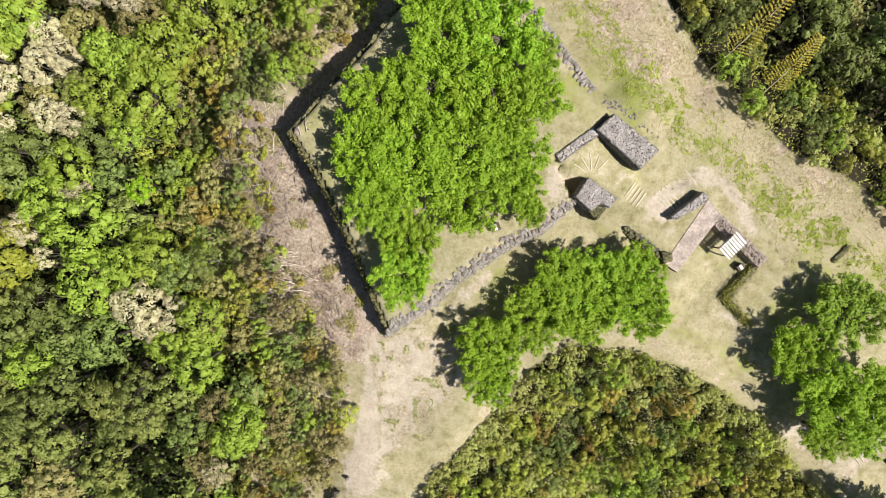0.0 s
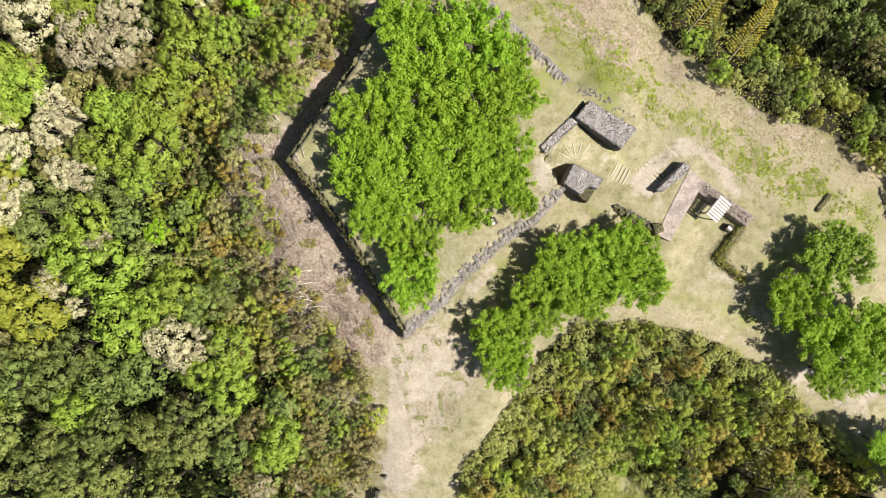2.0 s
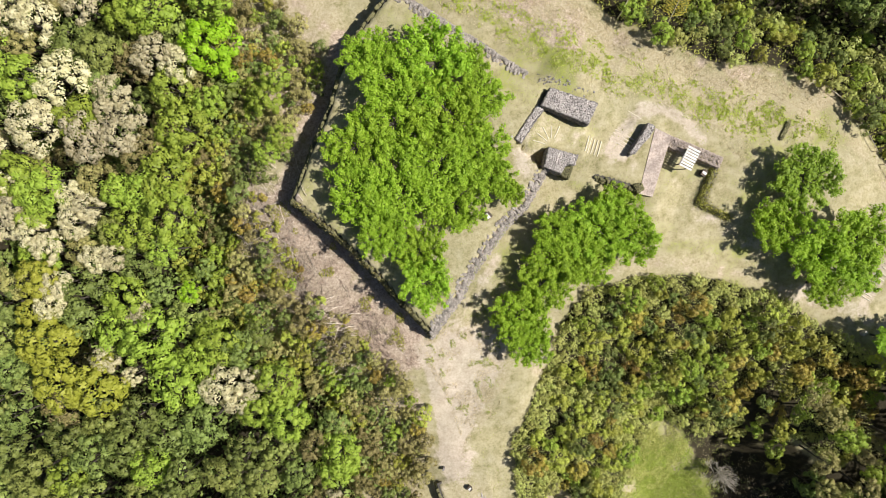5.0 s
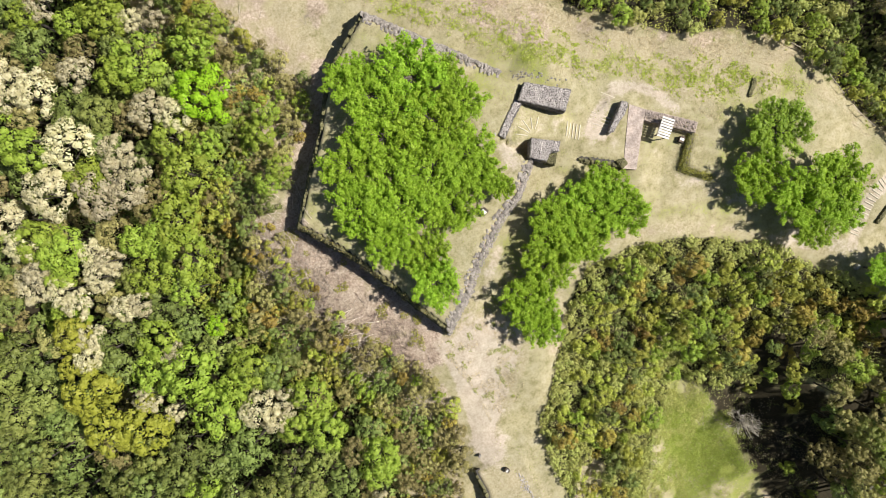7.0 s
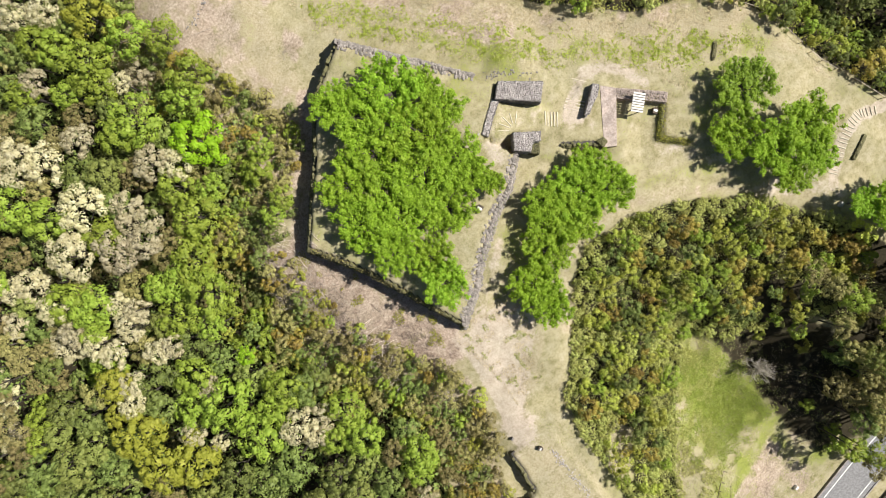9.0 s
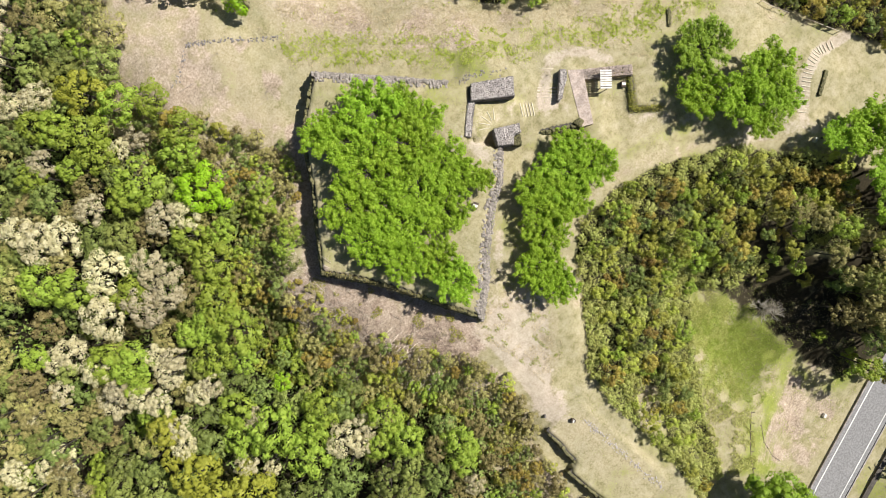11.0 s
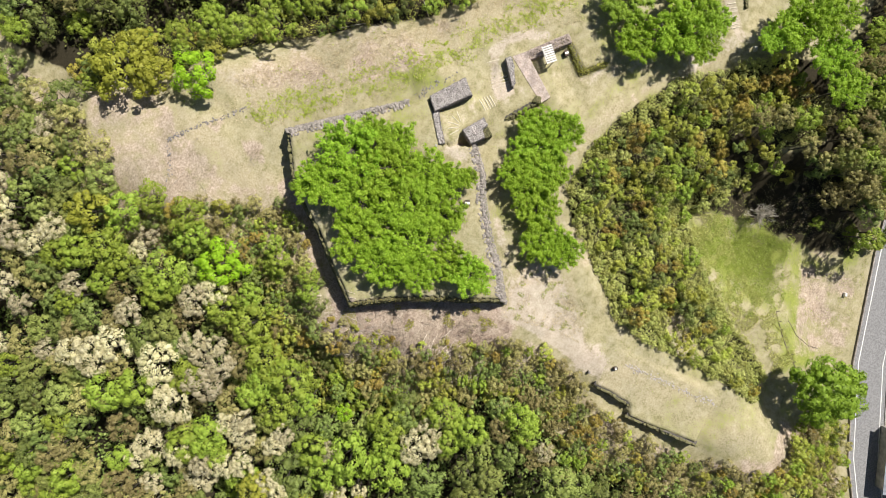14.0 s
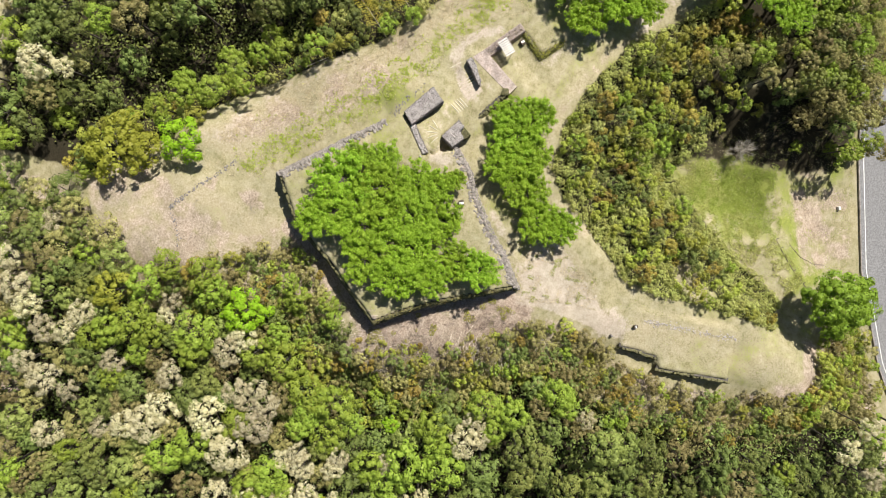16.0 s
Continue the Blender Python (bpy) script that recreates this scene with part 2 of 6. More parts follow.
def leaves(centres, outward, length, width, loose=0.7, corners=4):
    """Leaf blades at the centres, facing outward with some disorder; a bent diamond each."""
    n = len(centres)
    nor = outward + rng.normal(0, loose, (n, 3))
    nor /= np.linalg.norm(nor, axis=1, keepdims=True) + 1e-9
    a = np.cross(nor, rng.normal(0, 1, (n, 3)))
    a /= np.linalg.norm(a, axis=1, keepdims=True) + 1e-9
    b = np.cross(nor, a)
    size = rng.uniform(0.65, 1.3, (n, 1))
    l, w = length * size / 2, width * size / 2
    if corners == 3:
        return np.stack([centres - a * l * 0.6 - b * w, centres + a * l, centres - a * l * 0.6 + b * w], axis=1)
    return np.stack([centres - a * l, centres - b * w + a * l * 0.15, centres + a * l, centres + b * w + a * l * 0.15], axis=1)


def tube(path, radii, sides=6):
    """Vertices and faces of a tapered limb along a path."""
    verts, faces = [], []
    for i, (p, r) in enumerate(zip(path, radii)):
        d = (Vector(path[min(i + 1, len(path) - 1)]) - Vector(path[max(i - 1, 0)])).normalized()
        u = d.orthogonal().normalized()
        v = d.cross(u)
        for k in range(sides):
            a = 2 * math.pi * k / sides
            verts.append(Vector(p) + (u * math.cos(a) + v * math.sin(a)) * r)
    for i in range(len(path) - 1):
        for k in range(sides):
            k2 = (k + 1) % sides
            faces.append((i * sides + k, i * sides + k2, (i + 1) * sides + k2, (i + 1) * sides + k))
    faces.append(tuple(range(sides))[::-1])
    faces.append(tuple((len(path) - 1) * sides + k for k in range(sides)))
    return verts, faces


def tubes(limbs, sides=6, linked=True):
    """Several limbs, each joined to the first one."""
    verts, faces, first = [], [], 0
    for path, radii in limbs:
        v, f = tube(path, radii, sides)
        if verts and linked:
            p = min(range(first), key=lambda k: (verts[k] - v[0]).length)
            faces.append((p, len(verts), len(verts) + 1))
        faces += [tuple(i + len(verts) for i in g) for g in f]
        verts += v
        first = first or len(verts)
    return verts, faces


def box(sx, sy, sz, bevel=0.02):
    bm = bmesh.new()
    bmesh.ops.create_cube(bm, size=1)
    bmesh.ops.scale(bm, vec=(sx, sy, sz), verts=bm.verts)
    if bevel:
        bmesh.ops.bevel(bm, geom=bm.edges, offset=bevel, segments=1, affect="EDGES")
    return bm


def bm_mesh(name, bm, material):
    me = bpy.data.meshes.new(name)
    bm.to_mesh(me)
    bm.free()
    me.materials.append(material)
    return me


def inside(x, y, poly):
    """Which of the points lie in the polygon."""
    hit = np.zeros(np.shape(x), bool)
    for (x0, y0), (x1, y1) in zip(poly, poly[1:] + poly[:1]):
        if y0 != y1:
            hit ^= ((y0 > y) != (y1 > y)) & (x < (x1 - x0) * (y - y0) / (y1 - y0) + x0)
    return hit


def gap_to(x, y, line, closed=False):
    """Distance of the points from a polyline."""
    best = np.full(np.shape(x), 1e9)
    for (x0, y0), (x1, y1) in zip(line, line[1:] + (line[:1] if closed else [])):
        dx, dy = x1 - x0, y1 - y0
        u = np.clip(((x - x0) * dx + (y - y0) * dy) / (dx * dx + dy * dy), 0, 1)
        best = np.minimum(best, np.hypot(x - x0 - u * dx, y - y0 - u * dy))
    return best


def depth_in(x, y, poly):
    """Signed distance: positive inside the polygon."""
    d = gap_to(x, y, poly, True)
    return np.where(inside(x, y, poly), d, -d)


# ---- the plan ----
SW_CREST = [(0.7, 1.1), (-0.3, 3.6), (-1.5, 6.3), (-2.7, 9.6), (-4.3, 13.4), (-6.7, 18.2), (-9.8, 23.0)]
NW_CREST = [(-9.8, 23.0), (-5.6, 27.6), (-0.9, 32.5), (3.0, 37.6), (4.4, 39.0), (7.9, 41.0), (11.2, 42.9)]
NE_CREST = [(11.2, 42.9), (15.1, 38.0), (19.2, 32.7), (23.3, 27.4), (25.0, 24.9)]
SE_CREST = [(21.3, 15.6), (17.8, 12.5), (14.1, 10.8), (11.0, 8.7), (7.3, 6.1), (5.7, 4.4), (0.7, 1.1)]
BAILEY = SW_CREST[:-1] + NW_CREST[:-1] + NE_CREST + [(23.6, 23.1), (19.4, 20.0), (20.2, 17.8)] + SE_CREST[:-1]
BLOCK_A = [(23.6, 23.1), (25.3, 24.6), (30.0, 20.9), (28.2, 19.0)]
BLOCK_C = [(22.7, 17.8), (25.6, 15.7), (25.0, 14.9), (24.0, 15.3), (23.0, 14.5), (21.4, 15.9)]
BROKEN_C = [(25.0, 14.9), (24.0, 15.3), (23.0, 14.5), (23.9, 13.5)]
BLOCK_D = [(35.8, 16.3), (36.3, 15.8), (35.3, 14.8), (34.3, 14.4), (33.0, 13.6), (32.4, 13.6), (33.6, 14.6), (34.9, 15.6)]
STRIP = [(36.8, 15.6), (38.4, 13.9), (37.6, 12.9), (33.5, 7.4), (32.0, 8.4)]
TERRACE = [(27.2, 12.6), (29.9, 10.6), (32.1, 8.7), (33.4, 7.5), (37.5, 12.8), (38.6, 14.0), (37.4, 16.4), (34.5, 17.6), (31.0, 16.6), (29.0, 15.0)]
BANK_TOP = [(42.7, 8.0), (39.5, 4.4), (42.2, 1.3), (45, 2), (47, 7)]
PASSAGE = [(19.4, 20.0), (23.6, 23.1), (28.2, 19.0), (28.9, 17.6), (27.0, 15.4), (25.6, 15.7), (22.7, 17.8), (20.2, 17.8)]
COURT = [(37.5, 12.6), (42.4, 7.8), (39.3, 4.3), (42.2, 1.3), (40, -1), (32, 2), (33.4, 7.5)]
MOUND = [(5.5, -18.5), (12.7, -10.4), (17.4, -4.2), (21.4, -1.4), (28.1, -1.8), (34.9, -3.8), (41.1, -7.9), (45.2, -10.6), (50, -17), (55, -24), (60, -33), (48, -39), (43, -33),
         (37, -31), (31, -28.5), (26.5, -25), (21, -29), (12, -42), (6.8, -50), (2.0, -48), (3.4, -34), (3.9, -24)]
SHELF = [(-9.0, -40.7), (-9.1, -34.6), (-9.3, -27.6), (-7.3, -26.9), (-6.9, -23.8), (-6.6, -20.1), (1, -20), (1, -40.7)]
VALLEY = [(27, -24), (33, -29), (46, -44), (37, -62), (16, -66), (11, -57), (8, -52), (11, -43), (20.3, -29.2)]
WEST_EDGE = [(4, 95), (1, 76), (-4.0, 70.0), (-9.0, 60.0), (-3.9, 51.2), (-1.5, 43.4), (0.7, 40.1), (-2.7, 34.7), (-8.0, 29.6), (-15.0, 26.8), (-15.8, 17.6), (-12.3, 7.2), (-5.6, -2.0), (-3.4, -6.4),
             (-6.2, -16.4), (-8.5, -19), (-11.5, -27.5), (-11.5, -41), (-9.3, -52), (-8.7, -57.3), (-1, -57), (4, -60), (8, -65), (3, -71.5), (-4, -75.5), (-14, -81), (-20, -110)]
WEST_WOOD = WEST_EDGE + [(-140, -110), (-140, 95)]
NE_EDGE = [(6, 95), (5, 76), (14.7, 62.5), (24.2, 54.0), (30.5, 42.5), (36.1, 32.0), (41.0, 27.0), (47.6, 20.8), (54.3, 18.4), (60.9, 13.8), (66, -0.5), (70.0, -12.0), (78, -30)]
NE_WOOD = NE_EDGE + [(140, -30), (140, 95)]
BARE = [(9.3, -26.2), (10.5, -29.6), (6.1, -36.3), (3.2, -34.9), (3.6, -31.7)]
DARK_GAP = [(20.9, 76.5), (32.1, 65.4), (38.9, 51.6), (35.5, 51.7), (29.7, 58.8), (22.7, 68.6), (17.6, 73.7)]
SEEN = [(-79, 24), (-76, 10), (-65, -10), (-26, -79), (-10, -81), (9, -79), (65, -56), (74, -44), (81, -28), (84, -1), (82, 11), (74, 29), (33, 102), (17, 102), (-60, 87), (-70, 73), (-77, 54)]
SE_WOOD = [(44, -37), (48, -39), (60, -33), (66, -36), (120, -30), (120, -62), (46, -63), (38, -60), (40, -48)]

HEIGHT_BAILEY = [(0, -2, -3.2), (-14, 24, -4.2), (-8, 10, -4.0), (-4, 36, -4.2), (4, 42, -3.8), (11, 46, -3.6), (20, 35, -2.7), (25, 29, -2.2), (28.3, 23.6, -0.7), (30.4, 21.6, -1.0), (26.2, 25.3, -0.9), (32.5, 22, -2.3), (4, 1, -2.9), (12, 6, -2.8), (20, 11.5, -2.6)]
HEIGHT_EAST = [(27, 12, -2.2), (29.5, 15, -2.0), (32.3, 15.5, -2.3), (34.5, 18, -2.8), (40, 17, -3.1), (42.5, 13, -3.1), (46, 6, -3.1), (44, 3, -3.1), (39, 6, -3.6), (34, 3, -3.3), (33.2, 6.4, -2.4), (28.4, 10.2, -3.5), (30.6, 8.6, -3.5), (27, 5, -3.4),
               (20, 2, -3.5), (45, -5, -4.0), (54, -20, -4.5), (54, 10, -4.1), (62, -13, -4.6), (50, 0, -3.8), (36, 30, -4.4), (45, 20, -4.4), (58, 14, -5.5), (68, -12, -6)]
HEIGHT_SOUTH = [(12, -3, -3.8), (8, -9, -4.4), (-1, -14, -5.4), (-2.4, -22, -6.5), (-5, -35, -6.9), (-6, -50, -7.2), (2, -28, -6.7), (1, -40, -7.0), (20, -3, -4.1), (30, -3.5, -4.1), (42, -9.5, -4.5),
                (15, -15, -7.5), (25, -14, -8.5), (36, -18, -8.5), (8, -30, -9.5), (27, -25, -14), (12, -42, -14), (45, -25, -8), (7, -52, -13)]
HEIGHT_VALLEY = [(25, -40, -18), (30, -55, -20), (20, -62, -20.5), (40, -62, -20.5), (0, -75, -20.5), (33, -36, -16.5), (41, -44, -15), (48, -38, -9), (52, -50, -10), (60, -42, -6.5), (42, -58, -18.5), (60, -66, -20.5)]
HEIGHT_WEST = [(-11, -34, -8.7), (-9.4, -23.5, -8.2), (-12, -20, -8.5), (-14, -40, -10), (-25, 0, -11), (-25, 25, -11), (-20, 45, -9), (-8, 42, -4.6), (-15, 60, -8), (-40, 10, -17), (-42, 40, -16), (-30, -30, -16), (-20, -60, -14), (-45, -60, -22),
               (-80, 0, -26), (-80, 60, -26), (-35, 75, -14)]
HEIGHT_NORTH = [(5, 58, -2.8), (-3, 65, -3.1), (-4, 55, -3.3), (3, 72, -3.5), (14, 57, -3.4), (50, 35, -11), (65, 25, -13), (31, 61, -17), (36, 54, -16), (23, 71, -15), (76, 2, -11), (20, 78, -9), (48, 58, -16), (0, 88, -9), (-20, 90, -13), (90, 40, -22), (60, 90, -24)]
ROAD_MIDDLE = [(80.0, -57.5), (58.7, -61.7), (37.3, -66.1), (17.2, -71.5), (0.2, -79.0), (-12, -86.5), (-40, -105)]
KNOWN = np.array(HEIGHT_BAILEY + HEIGHT_EAST + HEIGHT_SOUTH + HEIGHT_VALLEY + HEIGHT_WEST + HEIGHT_NORTH)


def ramped(v, lo, hi):
    u = np.clip((v - lo) / (hi - lo), 0, 1)
    return u * u * (3 - 2 * u)


def outer_height(x, y):
    x, y = np.asarray(x, float), np.asarray(y, float)
    if x.size < 2000:
        w = ((x[..., None] - KNOWN[:, 0]) ** 2 + (y[..., None] - KNOWN[:, 1]) ** 2 + 3.0) ** -1.6
        top, bottom = w @ KNOWN[:, 2], w.sum(axis=-1)
    else:
        top, bottom = np.zeros(x.shape), np.zeros(x.shape)
        for kx, ky, kz in KNOWN:
            w = 1.0 / (((x - kx) ** 2 + (y - ky) ** 2 + 3.0) ** 1.6)
            top += w * kz
            bottom += w
    z = top / bottom
    far = ramped(np.hypot(x - 8, y - 5), 95, 300)
    return z - 30 * far


def ground_height(x, y):
    x, y = np.asarray(x, float), np.asarray(y, float)
    z = outer_height(x, y)
    z = z + 0.06 * np.sin(x * 1.3 + 0.6 * np.sin(y * 0.9)) * np.sin(y * 1.1) + 0.05 * np.sin(x * 0.47 + y * 0.61)
    bed = 1 - ramped(gap_to(x, y, ROAD_MIDDLE), 4.5, 16.0)
    z = z * (1 - bed) + bed * -20.6
    court = ramped(depth_in(x, y, COURT), 0.0, 0.3)
    z = z * (1 - court) + court * np.minimum(z, np.interp(gap_to(x, y, [(37.8, 13.2), (33.5, 7.4), (31.5, 5.0)]), [0.0, 0.6, 4.0], [-2.2, -2.5, -3.6]))
    level = ramped(depth_in(x, y, TERRACE), 0.0, 0.35)
    z = z * (1 - level) + level * np.clip(z, -2.17, -2.14)
    level = ramped(depth_in(x, y, BANK_TOP), 0.1, 0.5)
    z = z * (1 - level) + level * np.maximum(z, -2.95)
    shelf = ramped(depth_in(x, y, SHELF), 0.05, 0.4)
    z = z * (1 - shelf) + shelf * np.maximum(z, -6.45)
    bailey = ramped(depth_in(x, y, BAILEY), -0.1, 0.22)
    z = z * (1 - bailey) + bailey * (0.02 * np.sin(x * 0.8) * np.sin(y * 0.7))
    along = (x - 20.3) * 0.93 + (y - 18.9) * -0.36
    lane = ramped(depth_in(x, y, PASSAGE), -0.15, 0.25)
    return z * (1 - lane) + lane * np.interp(along, [0, 1.0, 4.5, 7.4, 9.2], [0, -0.1, -1.0, -1.35, -2.0])


def spot(x, y):
    return float(ground_height(np.array([x]), np.array([y]))[0])


# ---- ground: one sheet out to the horizon ----
def axis(lo, hi, step, reach):
    core = np.arange(lo, hi + step / 2, step)
    out = step * 1.35 ** np.arange(1, 40)
    out = np.cumsum(out)
    out = out[out < reach]
    return np.concatenate([lo - out[::-1], core, hi + out])


gx, gy = axis(-34, 70, 0.42, 900), axis(-70, 78, 0.42, 900)
X, Y = np.meshgrid(gx, gy)
Z = ground_height(X, Y)


def wobble(x, y, size, seed):
    """Smooth value noise in the plan, -1 to 1."""
    g = np.random.default_rng(seed).uniform(-1, 1, (64, 64))
    u, v = x / size, y / size
    i, j = np.floor(u).astype(int), np.floor(v).astype(int)
    fu, fv = u - i, v - j
    fu, fv = fu * fu * (3 - 2 * fu), fv * fv * (3 - 2 * fv)
    a, b, c, d = g[j % 64, i % 64], g[j % 64, (i + 1) % 64], g[(j + 1) % 64, i % 64], g[(j + 1) % 64, (i + 1) % 64]
    return (a * (1 - fu) + b * fu) * (1 - fv) + (c * (1 - fu) + d * fu) * fv


def band(line, width, soft):
    """Coverage round a line, 1 on it and 0 beyond its width."""
    return 1 - ramped(gap_to(X, Y, line), width - soft, width + soft)


def patch(poly, soft):
    return ramped(depth_in(X, Y, poly), -soft, soft)


w1, w2, w3 = wobble(X, Y, 3.1, 1), wobble(X, Y, 1.1, 2), wobble(X, Y, 7.0, 3)
rough_edge = 0.3 * w1 + 0.2 * w2
ARC_PATH = [(30.4, 14.6), (33.4, 17.0), (36.0, 18.4), (39.2, 17.3), (41.4, 14.6), (42.2, 12.0)]
SAND_PATH = [(-0.8, -0.9), (-1.4, -6.5), (-2.2, -12.0), (-3.4, -16.5)]
RIM_PATH = [(12.0, -9.5), (15.5, -4.6), (19.5, -0.6), (24.0, 0.2), (30.0, -0.6), (36.0, -3.0), (42.0, -7.0), (48.0, -12.0), (54.0, -17.5)]
PINK_FIELD = [(19.5, 54.4), (28.3, 44.5), (35, 33), (31, 27), (24, 34), (18.9, 40.5), (14.5, 50.6), (14.5, 55.4)]
sand = np.maximum.reduce([
    band(ARC_PATH, 0.9, 0.9) * 0.8, band(SAND_PATH, 1.2, 0.9), 0.8 * patch([(-2.4, 0.0), (0.7, -0.4), (7.3, 0.2), (10.0, -4.6), (8.0, -7.6), (4.5, -10.0), (0.6, -15.0), (-4.6, -18), (-2.0, -7.3)], 1.2),
    0.75 * patch([(-5.5, -15.5), (-0.5, -14.5), (0.0, -18.0), (-2.0, -21.6), (-5.8, -20.8)], 1.8), 0.24 * band(RIM_PATH, 0.5, 0.6), 0.42 * band([(37.5, 8.0), (38.0, 4.0), (42.5, -1.0), (48.0, -7.0)], 1.2, 1.3), 0.8 * patch([(29.4, 15.2), (31.2, 16.6), (33.6, 13.6), (31.6, 12.4)], 0.9),
    0.6 * patch([(17.6, 19.6), (20.0, 20.2), (21.8, 17.6), (20.5, 15.2), (18.2, 14.2), (17.2, 17.2)], 1.6), 0.34 * patch(PASSAGE, 1.0), 0.5 * patch([(28.6, 15.2), (31.5, 16.8), (34, 13.4), (32.6, 11.2), (29.2, 12.8)], 1.2), 0.3 * patch([(-8, -43), (2, -46), (2, -53), (-8, -54)], 2.4), 0.75 * band([(55.5, -17), (60.5, -12.3), (64.5, -11.2), (70, -13)], 1.0, 0.4),
    0.55 * band([(46, -11), (52, -13), (58, -21)], 1.6, 1.2), 0.45 * patch([(13, 62), (18, 58), (28, 48), (37, 33), (33, 32), (24, 44), (14, 52)], 2.5), 0.5 * band([(1, -1), (7, 3.0), (12, 6.8)], 0.9, 0.6)])
straw = np.maximum.reduce([
    0.7 * patch(BARE, 1.0),
    0.6 * patch([(-12, 61), (-5, 71), (4.5, 78), (10, 66), (7, 52), (4, 42), (-2, 41), (-6, 51)], 1.6),
    0.75 * patch([(-2, 0), (7.5, 1.5), (11, -4), (8, -9), (2, -15), (-2, -12)], 1.5), (0.72 + 0.1 * w1) * patch([(12, 50), (28, 32), (33, 24), (45, 11), (60, 5), (64, 0), (62, 13), (47, 20), (36, 31), (29, 43), (14, 62)], 1.5),
    0.45 * patch([(10, 46), (16, 39.5), (27, 26.5), (33, 19), (36, 22), (25, 36), (14, 50)], 1.2), 0.5 * patch([(-7, -20), (2, -20), (2, -53), (-9, -55)], 1.5), 0.55 * band(RIM_PATH, 1.3, 1.0),
    0.5 * patch([(12, 6.2), (26, 12.5), (20, 0), (10, 2)], 1.5), 0.5 * patch([(28, -26), (21, -30), (12, -43), (8, -51), (13, -53), (19, -45), (27, -36)], 1.5)])
lush = np.maximum.reduce([
    (0.27 + 0.2 * w3) * (1 - patch(PINK_FIELD, 1.5)),
    0.4 * band([(18, 42), (24.2, 34.7), (29.8, 28.6), (36.9, 22.2), (41.6, 17.5), (46.6, 14.6), (58, 6)], 2.0, 1.6) + 0.12 * w2, 0.8 * patch([(23.6, -31.8), (29.7, -37.1), (28.7, -43), (22.1, -43.4), (19.7, -37.2)], 2.0), (0.5 + 0.2 * w1) * patch(VALLEY, 2.0),
    0.42 * band([(30, 1.5), (37, -0.5), (43, -4)], 1.4, 1.0), 0.45 * patch([(20, 6), (26, 12), (38, 2), (30, -0.5), (22, 1)], 2.0), 0.44 * patch([(42.5, 7), (46, 9), (50, 0), (44, 1)], 1.5)])
soil = np.maximum.reduce([
    (0.52 + 0.22 * w1) * patch(PINK_FIELD, 1.5), 0.36 * band(RIM_PATH, 0.9, 0.7), 0.5 * patch([(20.4, -36.4), (22.1, -39.0), (19.3, -42.2), (17.6, -39.7)], 1.0),
    (0.27 + 0.2 * w1) * band([(17, 53), (24, 43.5), (30.3, 34.5), (37.4, 28.2), (44.6, 22.3), (51.3, 17.9), (57.5, 14.0)], 1.9, 1.2),
    0.6 * band([(-9, -51), (-8, -56), (-1, -56)], 2.5, 2.0), 0.75 * band([(-11.5, 24.5), (-3.8, 32.6), (1.0, 37.6), (3.0, 40.4)], 1.6, 0.8),
    0.42 * patch(BARE, 0.8),
    0.55 * patch(WEST_WOOD, 1.0),
    (0.9 + 0.3 * w1) * patch([(-16.5, 27), (-9, 24.5), (0, 1.0), (-2.5, -3.5), (-7.5, -2.8), (-14.6, 7.4), (-17.0, 17.6)], 1.2), (0.5 + 0.16 * w3) * patch([(-12, 61), (-5, 71), (4.5, 78), (9, 66), (4, 57), (0, 49), (3, 42), (-2, 41), (-6, 51)], 1.6), 0.62 * patch([(4.5, 44.5), (8.5, 47.0), (7.0, 51), (4.5, 49.0)], 1.0), 0.6 * patch([(6, 54), (9, 53), (9.5, 55), (6.5, 56.5)], 0.8),
    (0.62 + 0.2 * w1) * patch([(28.4, -49.5), (12.8, -53.4), (14.7, -61.9), (16.5, -66.3), (32.7, -62.3), (30, -55.2)], 2.2), 0.55 * patch([(32, -36), (42, -46), (38, -58), (30, -57)], 2)])
# Near-black cover: two small stains, elsewhere painted shade of woods, mound and hollow.
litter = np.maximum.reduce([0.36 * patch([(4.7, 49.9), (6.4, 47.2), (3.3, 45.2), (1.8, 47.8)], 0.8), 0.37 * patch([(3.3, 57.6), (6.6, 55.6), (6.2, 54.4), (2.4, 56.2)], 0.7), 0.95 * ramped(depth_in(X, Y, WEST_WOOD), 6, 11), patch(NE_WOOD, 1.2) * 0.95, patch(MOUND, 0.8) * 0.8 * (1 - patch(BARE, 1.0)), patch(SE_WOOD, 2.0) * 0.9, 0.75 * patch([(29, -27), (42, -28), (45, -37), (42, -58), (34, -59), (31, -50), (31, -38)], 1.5)])


